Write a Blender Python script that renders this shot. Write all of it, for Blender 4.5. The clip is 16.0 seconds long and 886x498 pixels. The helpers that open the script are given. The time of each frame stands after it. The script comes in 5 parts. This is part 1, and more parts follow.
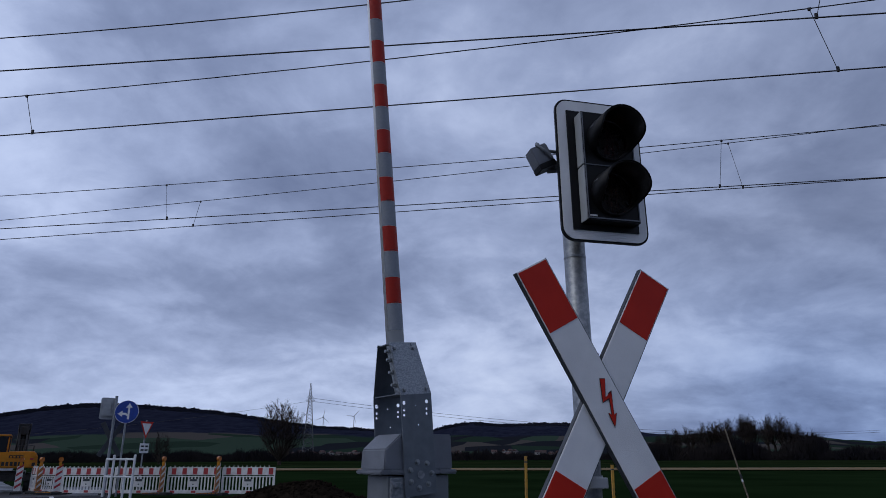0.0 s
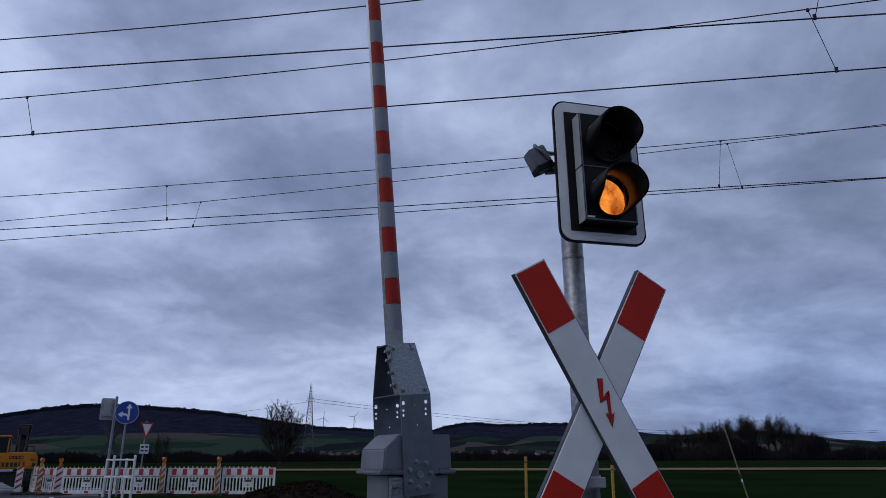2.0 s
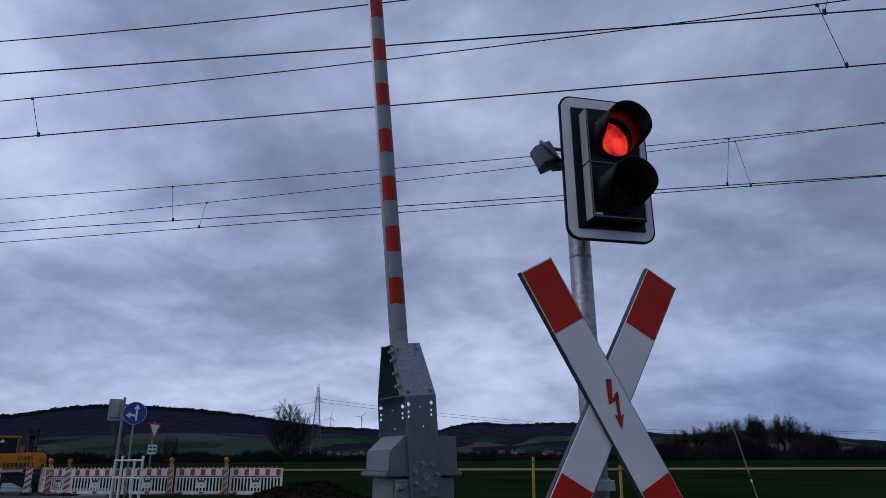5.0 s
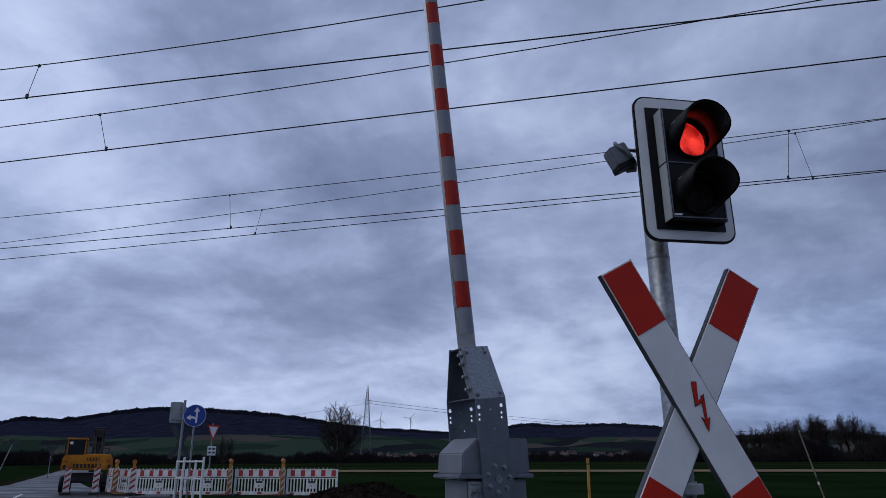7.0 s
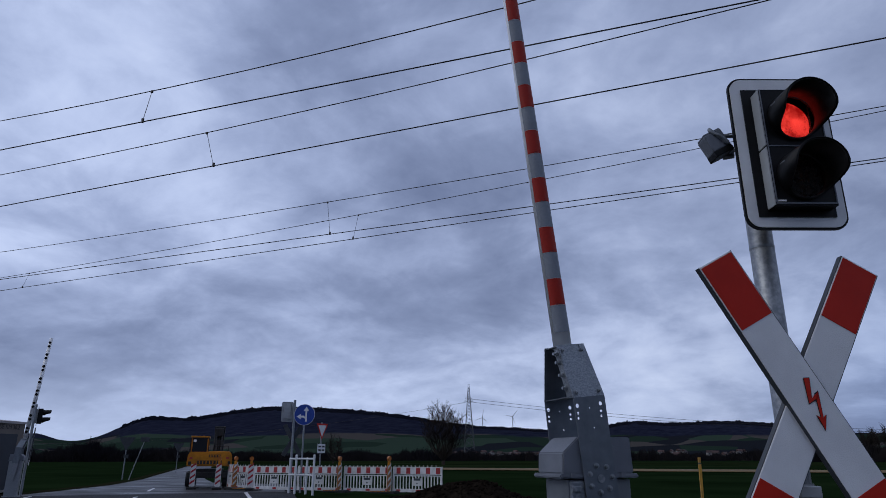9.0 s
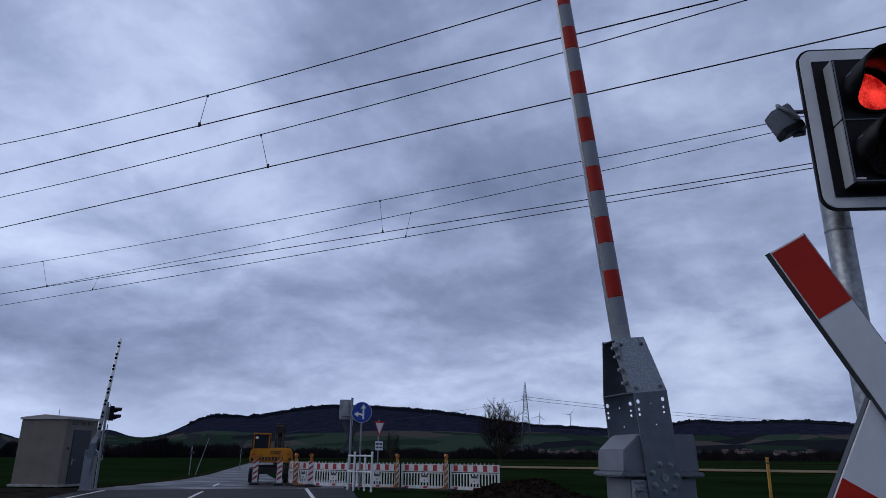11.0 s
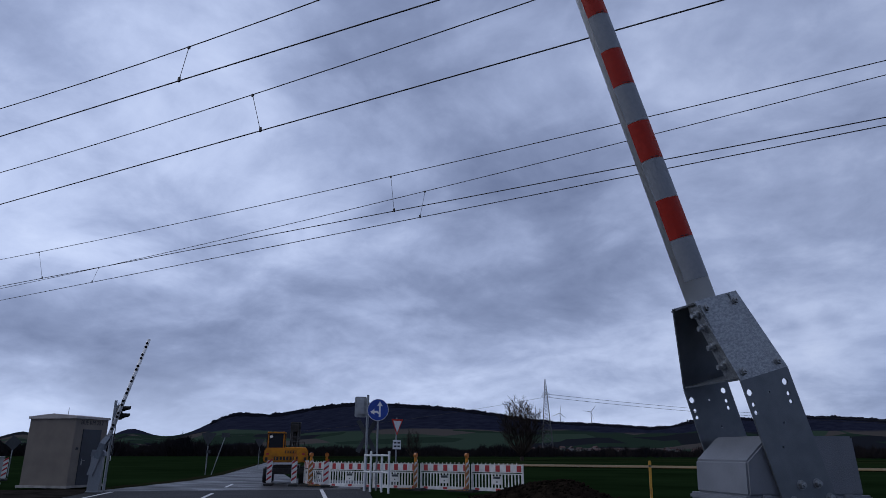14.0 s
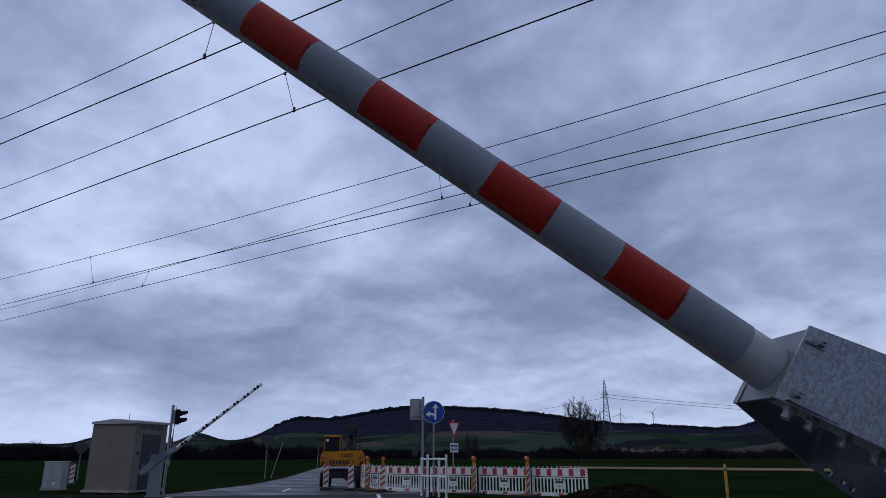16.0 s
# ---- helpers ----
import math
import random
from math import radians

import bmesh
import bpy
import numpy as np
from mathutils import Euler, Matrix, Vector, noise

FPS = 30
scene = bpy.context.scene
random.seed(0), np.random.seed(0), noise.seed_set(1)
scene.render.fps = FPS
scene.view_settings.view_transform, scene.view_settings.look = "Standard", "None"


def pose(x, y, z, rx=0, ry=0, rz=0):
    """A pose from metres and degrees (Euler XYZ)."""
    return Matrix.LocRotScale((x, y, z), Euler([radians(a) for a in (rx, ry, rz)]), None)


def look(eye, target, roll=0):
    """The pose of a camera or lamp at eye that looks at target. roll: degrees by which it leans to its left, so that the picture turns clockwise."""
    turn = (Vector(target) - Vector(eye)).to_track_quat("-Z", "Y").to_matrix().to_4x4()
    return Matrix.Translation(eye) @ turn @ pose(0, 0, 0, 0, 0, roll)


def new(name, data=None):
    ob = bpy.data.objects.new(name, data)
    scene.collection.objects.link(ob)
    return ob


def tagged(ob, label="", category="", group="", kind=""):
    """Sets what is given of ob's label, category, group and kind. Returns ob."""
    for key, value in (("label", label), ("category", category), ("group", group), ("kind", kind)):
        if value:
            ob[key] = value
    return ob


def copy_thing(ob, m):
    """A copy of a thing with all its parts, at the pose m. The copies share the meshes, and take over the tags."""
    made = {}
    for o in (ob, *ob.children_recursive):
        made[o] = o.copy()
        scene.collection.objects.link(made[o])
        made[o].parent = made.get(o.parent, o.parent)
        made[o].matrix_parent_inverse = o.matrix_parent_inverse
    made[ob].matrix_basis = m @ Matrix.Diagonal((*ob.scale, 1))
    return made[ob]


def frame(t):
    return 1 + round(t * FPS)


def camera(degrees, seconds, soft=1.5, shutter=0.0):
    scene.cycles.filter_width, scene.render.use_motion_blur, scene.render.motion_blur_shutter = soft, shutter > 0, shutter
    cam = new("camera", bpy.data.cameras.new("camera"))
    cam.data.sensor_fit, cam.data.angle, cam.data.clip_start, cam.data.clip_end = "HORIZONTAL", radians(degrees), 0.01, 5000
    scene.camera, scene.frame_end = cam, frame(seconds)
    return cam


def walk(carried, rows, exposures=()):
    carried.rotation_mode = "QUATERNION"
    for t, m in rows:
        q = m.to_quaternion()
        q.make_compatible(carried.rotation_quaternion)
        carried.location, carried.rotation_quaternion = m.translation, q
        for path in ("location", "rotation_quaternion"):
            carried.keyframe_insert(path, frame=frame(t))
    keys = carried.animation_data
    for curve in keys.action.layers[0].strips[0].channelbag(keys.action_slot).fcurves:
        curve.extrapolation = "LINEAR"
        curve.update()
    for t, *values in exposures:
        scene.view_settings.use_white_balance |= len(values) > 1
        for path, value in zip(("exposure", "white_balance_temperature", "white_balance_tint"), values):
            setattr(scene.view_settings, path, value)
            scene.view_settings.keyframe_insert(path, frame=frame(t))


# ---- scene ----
cam = camera(67.57, 16.0, soft=0.8)
PATH = [
    (0, (0.864, 1.133, 1.430), (0.540, 3.014, 2.028), -0.26),
    (0.5, (0.870, 1.133, 1.428), (0.545, 3.013, 2.027), -0.30),
    (1, (0.873, 1.122, 1.426), (0.549, 3.003, 2.024), -0.26),
    (1.5, (0.874, 1.129, 1.431), (0.547, 3.009, 2.030), -0.26),
    (2, (0.873, 1.117, 1.428), (0.549, 2.998, 2.027), -0.31),
    (2.5, (0.875, 1.115, 1.442), (0.549, 2.996, 2.039), -0.40),
    (3, (0.867, 1.171, 1.421), (0.540, 3.051, 2.020), -0.31),
    (5.5, (0.872, 1.172, 1.446), (0.515, 3.047, 2.045), -0.40),
    (6, (0.833, 1.154, 1.454), (0.451, 3.024, 2.053), -0.30),
    (6.5, (0.775, 1.130, 1.456), (0.355, 2.991, 2.057), -0.23),
    (7, (0.741, 1.108, 1.446), (0.265, 2.955, 2.049), -0.33),
    (7.5, (0.760, 1.110, 1.449), (0.215, 2.938, 2.050), -0.33),
    (8, (0.791, 1.117, 1.451), (0.172, 2.922, 2.051), -0.24),
    (8.5, (0.789, 1.110, 1.456), (0.112, 2.894, 2.055), -0.11),
    (9, (0.770, 1.101, 1.450), (0.022, 2.857, 2.049), -0.06),
    (9.5, (0.761, 1.103, 1.447), (-0.057, 2.827, 2.046), 0.02),
    (10, (0.767, 1.100, 1.441), (-0.101, 2.800, 2.040), 0.24),
    (12.5, (0.531, 1.681, 1.451), (-0.370, 3.366, 2.041), 0.33),
    (13, (0.398, 1.934, 1.454), (-0.501, 3.622, 2.040), 0.27),
    (13.5, (0.252, 2.172, 1.461), (-0.655, 3.855, 2.048), 0.12),
    (14, (0.088, 2.439, 1.503), (-0.855, 4.102, 2.090), 0.15),
    (14.5, (-0.007, 2.707, 1.495), (-0.965, 4.362, 2.083), 0.13),
    (15, (-0.149, 3.031, 1.526), (-1.118, 4.677, 2.116), 0.28),
    (15.5, (-0.294, 3.221, 1.554), (-1.308, 4.840, 2.146), 0.25),
    (16, (-0.371, 3.243, 1.543), (-1.448, 4.820, 2.136), -0.11),
]
walk(cam, [(t, look(eye, target, roll)) for t, eye, target, roll in PATH])

# ---- light ----
SUN_EL, SUN_AZ = 44.0, 232.0      # degrees; azimuth clockwise from +y
world = bpy.data.worlds.new("sky")
scene.world = world
world.use_nodes = True
wn, wl = world.node_tree.nodes, world.node_tree.links
wn.clear()


def wnode(kind, **kw):
    n = wn.new(kind)
    for k, v in kw.items():
        n.inputs[k].default_value = v
    return n


w_out, w_bg = wn.new("ShaderNodeOutputWorld"), wn.new("ShaderNodeBackground")
w_sky = wn.new("ShaderNodeTexSky")
w_sky.sky_type, w_sky.sun_disc = 'NISHITA', False
w_sky.sun_elevation, w_sky.sun_rotation = radians(SUN_EL), radians(SUN_AZ)
w_co, w_sep = wn.new("ShaderNodeTexCoord"), wn.new("ShaderNodeSeparateXYZ")
wl.new(w_co.outputs["Generated"], w_sep.inputs[0])


def wmath(op, a, b=None, clamp=False):
    n = wn.new("ShaderNodeMath")
    n.operation, n.use_clamp = op, clamp
    for i, v in enumerate((a, b)):
        if v is None:
            continue
        if isinstance(v, (int, float)):
            n.inputs[i].default_value = v
        else:
            wl.new(v, n.inputs[i])
    return n.outputs[0]


def wmix(fac, a, b):
    n = wn.new("ShaderNodeMix")
    n.data_type = 'RGBA'
    for i, v in ((0, fac), (6, a), (7, b)):
        if isinstance(v, (int, float, tuple)):
            n.inputs[i].default_value = v
        else:
            wl.new(v, n.inputs[i])
    return n.outputs[2]


# a cloud deck seen in perspective: the way divided by its height
up_z = wmath('MAXIMUM', w_sep.outputs[2], 0.0)
deck = wmath('ADD', up_z, 0.34)
deck_x, deck_y = wmath('DIVIDE', w_sep.outputs[0], deck), wmath('DIVIDE', w_sep.outputs[1], deck)


def deck_at(dx, dy):
    n = wn.new("ShaderNodeCombineXYZ")
    wl.new(wmath('ADD', deck_x, dx), n.inputs[0])
    wl.new(wmath('ADD', deck_y, dy), n.inputs[1])
    n.inputs[2].default_value = 3.7
    return n.outputs[0]


def wnoise(place, scale, detail, rough, warp):
    n = wnode("ShaderNodeTexNoise", Scale=scale, Detail=detail, Roughness=rough, Distortion=warp)
    wl.new(place, n.inputs["Vector"])
    return n.outputs[0]


def heaps(place):
    """Depth of the cloud: broad banks, with heaped lumps on them."""
    a = wnoise(place, 1.15, 4.0, 0.45, 0.1)
    b = wnoise(place, 2.7, 9.0, 0.55, 0.30)
    c = wnoise(place, 8.5, 8.0, 0.60, 0.45)
    broad = wmath('MULTIPLY', a, 0.46)
    return wmath('ADD', broad, wmath('ADD', wmath('MULTIPLY', b, 0.42), wmath('MULTIPLY', c, 0.11)))


here = heaps(deck_at(0.0, 0.0))
# relief: the far side of each lump catches the light, its near side lies in shade
beyond = heaps(deck_at(-0.022, 0.046))
relief = wmath('SUBTRACT', here, beyond)
tone = wmath('ADD', wmath('MULTIPLY', wmath('SUBTRACT', 0.5, here), 1.5), wmath('MULTIPLY', relief, 1.75))
tone = wmath('ADD', tone, 0.515, True)
ramp = wn.new("ShaderNodeValToRGB")
wl.new(tone, ramp.inputs[0])
e = ramp.color_ramp.elements
e[0].position, e[0].color = 0.24, (0.140, 0.180, 0.312, 1)
e[1].position, e[1].color = 0.84, (0.62, 0.71, 0.94, 1)
for p_, c_ in ((0.40, (0.218, 0.272, 0.440, 1)), (0.52, (0.315, 0.384, 0.590, 1)), (0.64, (0.450, 0.532, 0.765, 1))):
    el_ = ramp.color_ramp.elements.new(p_)
    el_.color = c_
# thin bright strip of open sky along the horizon
low = wmath('SUBTRACT', 1.0, wmath('MULTIPLY', up_z, 7.5), True)
side = wmath('ADD', wmath('MULTIPLY', w_sep.outputs[0], -1.3), 0.42, True)
low = wmath('MULTIPLY', wmath('POWER', low, 1.3), wmath('MULTIPLY', side, 0.62))
clouds = wmix(low, ramp.outputs[0], (0.50, 0.60, 0.85, 1))
w_scale = wn.new("ShaderNodeVectorMath")
w_scale.operation = 'SCALE'
wl.new(w_sky.outputs[0], w_scale.inputs[0])
w_scale.inputs["Scale"].default_value = 0.06
# the low sky on the sunless side is a deeper blue
w_blue = wn.new("ShaderNodeVectorMath")
w_blue.operation = 'MULTIPLY'
wl.new(clouds, w_blue.inputs[0])
w_blue.inputs[1].default_value = (0.64, 0.76, 0.93)
far_side = wmath('MULTIPLY', w_sep.outputs[0], 3.6, True)
clouds = wmix(wmath('MULTIPLY', far_side, wmath('SUBTRACT', 1.0, wmath('MULTIPLY', up_z, 3.4), True)), clouds, w_blue.outputs[0])
sky_mix = wmix(0.95, w_scale.outputs[0], clouds)
side_lit = wmath('ADD', wmath('MULTIPLY', w_sep.outputs[0], -0.23), wmath('MULTIPLY', w_sep.outputs[1], 0.06))
side_lit = wmath('MAXIMUM', wmath('ADD', side_lit, 0.88), 0.6)
w_lit = wn.new("ShaderNodeVectorMath")
w_lit.operation = 'SCALE'
wl.new(sky_mix, w_lit.inputs[0])
wl.new(side_lit, w_lit.inputs["Scale"])
wl.new(w_lit.outputs[0], w_bg.inputs[0])
w_bg.inputs[1].default_value = 1.06
wl.new(w_bg.outputs[0], w_out.inputs[0])

sun = new("sun", bpy.data.lights.new("sun", 'SUN'))
sun.data.energy, sun.data.angle, sun.data.color = 0.52, radians(40), (1.0, 0.97, 0.93)
sun_from = Vector((math.sin(radians(SUN_AZ)) * math.cos(radians(SUN_EL)),
                   math.cos(radians(SUN_AZ)) * math.cos(radians(SUN_EL)), math.sin(radians(SUN_EL))))
sun.matrix_world = look(sun_from * 50, (0, 0, 0))
scene.view_settings.exposure = 0.0


# ---- materials ----
def mat(name, col, rough=0.6, metal=0.0, var=0.15, scale=6.0, bump=0.15, bscale=80.0, col2=None, emit=0.0,
        spec=0.5, coat=0.0, each=0.0, rvar=0.1, mid=(0.35, 0.65), stretch=(1, 1, 1)):
    m = bpy.data.materials.new(name)
    m.use_nodes = True
    n, l = m.node_tree.nodes, m.node_tree.links
    b = n["Principled BSDF"]
    co = n.new("ShaderNodeTexCoord")
    mp = n.new("ShaderNodeMapping")
    mp.inputs["Scale"].default_value = stretch
    l.new(co.outputs["Object"], mp.inputs[0])
    t1 = n.new("ShaderNodeTexNoise")
    t1.inputs["Scale"].default_value, t1.inputs["Detail"].default_value = scale, 6
    l.new(mp.outputs[0], t1.inputs["Vector"])
    rp = n.new("ShaderNodeValToRGB")
    a = Vector(col)
    c2 = Vector(col2) if col2 else a * (1 - 2 * var)
    rp.color_ramp.elements[0].position, rp.color_ramp.elements[1].position = mid
    rp.color_ramp.elements[0].color = (*c2, 1)
    rp.color_ramp.elements[1].color = (*a, 1)
    l.new(t1.outputs[0], rp.inputs[0])
    t2 = n.new("ShaderNodeTexNoise")
    t2.inputs["Scale"].default_value, t2.inputs["Detail"].default_value = bscale, 4
    l.new(mp.outputs[0], t2.inputs["Vector"])
    mx = n.new("ShaderNodeMix")
    mx.data_type, mx.blend_type = 'RGBA', 'MULTIPLY'
    mx.inputs[0].default_value = min(1.0, var * 2)
    l.new(rp.outputs[0], mx.inputs[6])
    gr = n.new("ShaderNodeMapRange")
    gr.inputs["To Min"].default_value, gr.inputs["To Max"].default_value = 0.6, 1.3
    l.new(t2.outputs[0], gr.inputs[0])
    l.new(gr.outputs[0], mx.inputs[7])
    last = mx.outputs[2]
    if each:
        oi, hs, mr = n.new("ShaderNodeObjectInfo"), n.new("ShaderNodeHueSaturation"), n.new("ShaderNodeMapRange")
        mr.inputs["To Min"].default_value, mr.inputs["To Max"].default_value = 1 - each, 1 + each
        l.new(oi.outputs["Random"], mr.inputs[0])
        l.new(mr.outputs[0], hs.inputs["Value"])
        l.new(last, hs.inputs["Color"])
        last = hs.outputs[0]
    l.new(last, b.inputs["Base Color"])
    rr = n.new("ShaderNodeMapRange")
    rr.inputs["To Min"].default_value, rr.inputs["To Max"].default_value = max(0.02, rough - rvar), min(1, rough + rvar)
    l.new(t1.outputs[0], rr.inputs[0])
    l.new(rr.outputs[0], b.inputs["Roughness"])
    b.inputs["Metallic"].default_value = metal
    b.inputs["Specular IOR Level"].default_value = spec
    b.inputs["Coat Weight"].default_value = coat
    if bump:
        bp = n.new("ShaderNodeBump")
        bp.inputs["Strength"].default_value, bp.inputs["Distance"].default_value = bump, 0.01
        l.new(t2.outputs[0], bp.inputs["Height"])
        l.new(bp.outputs[0], b.inputs["Normal"])
    if emit:
        l.new(last, b.inputs["Emission Color"])
        b.inputs["Emission Strength"].default_value = emit
    return m


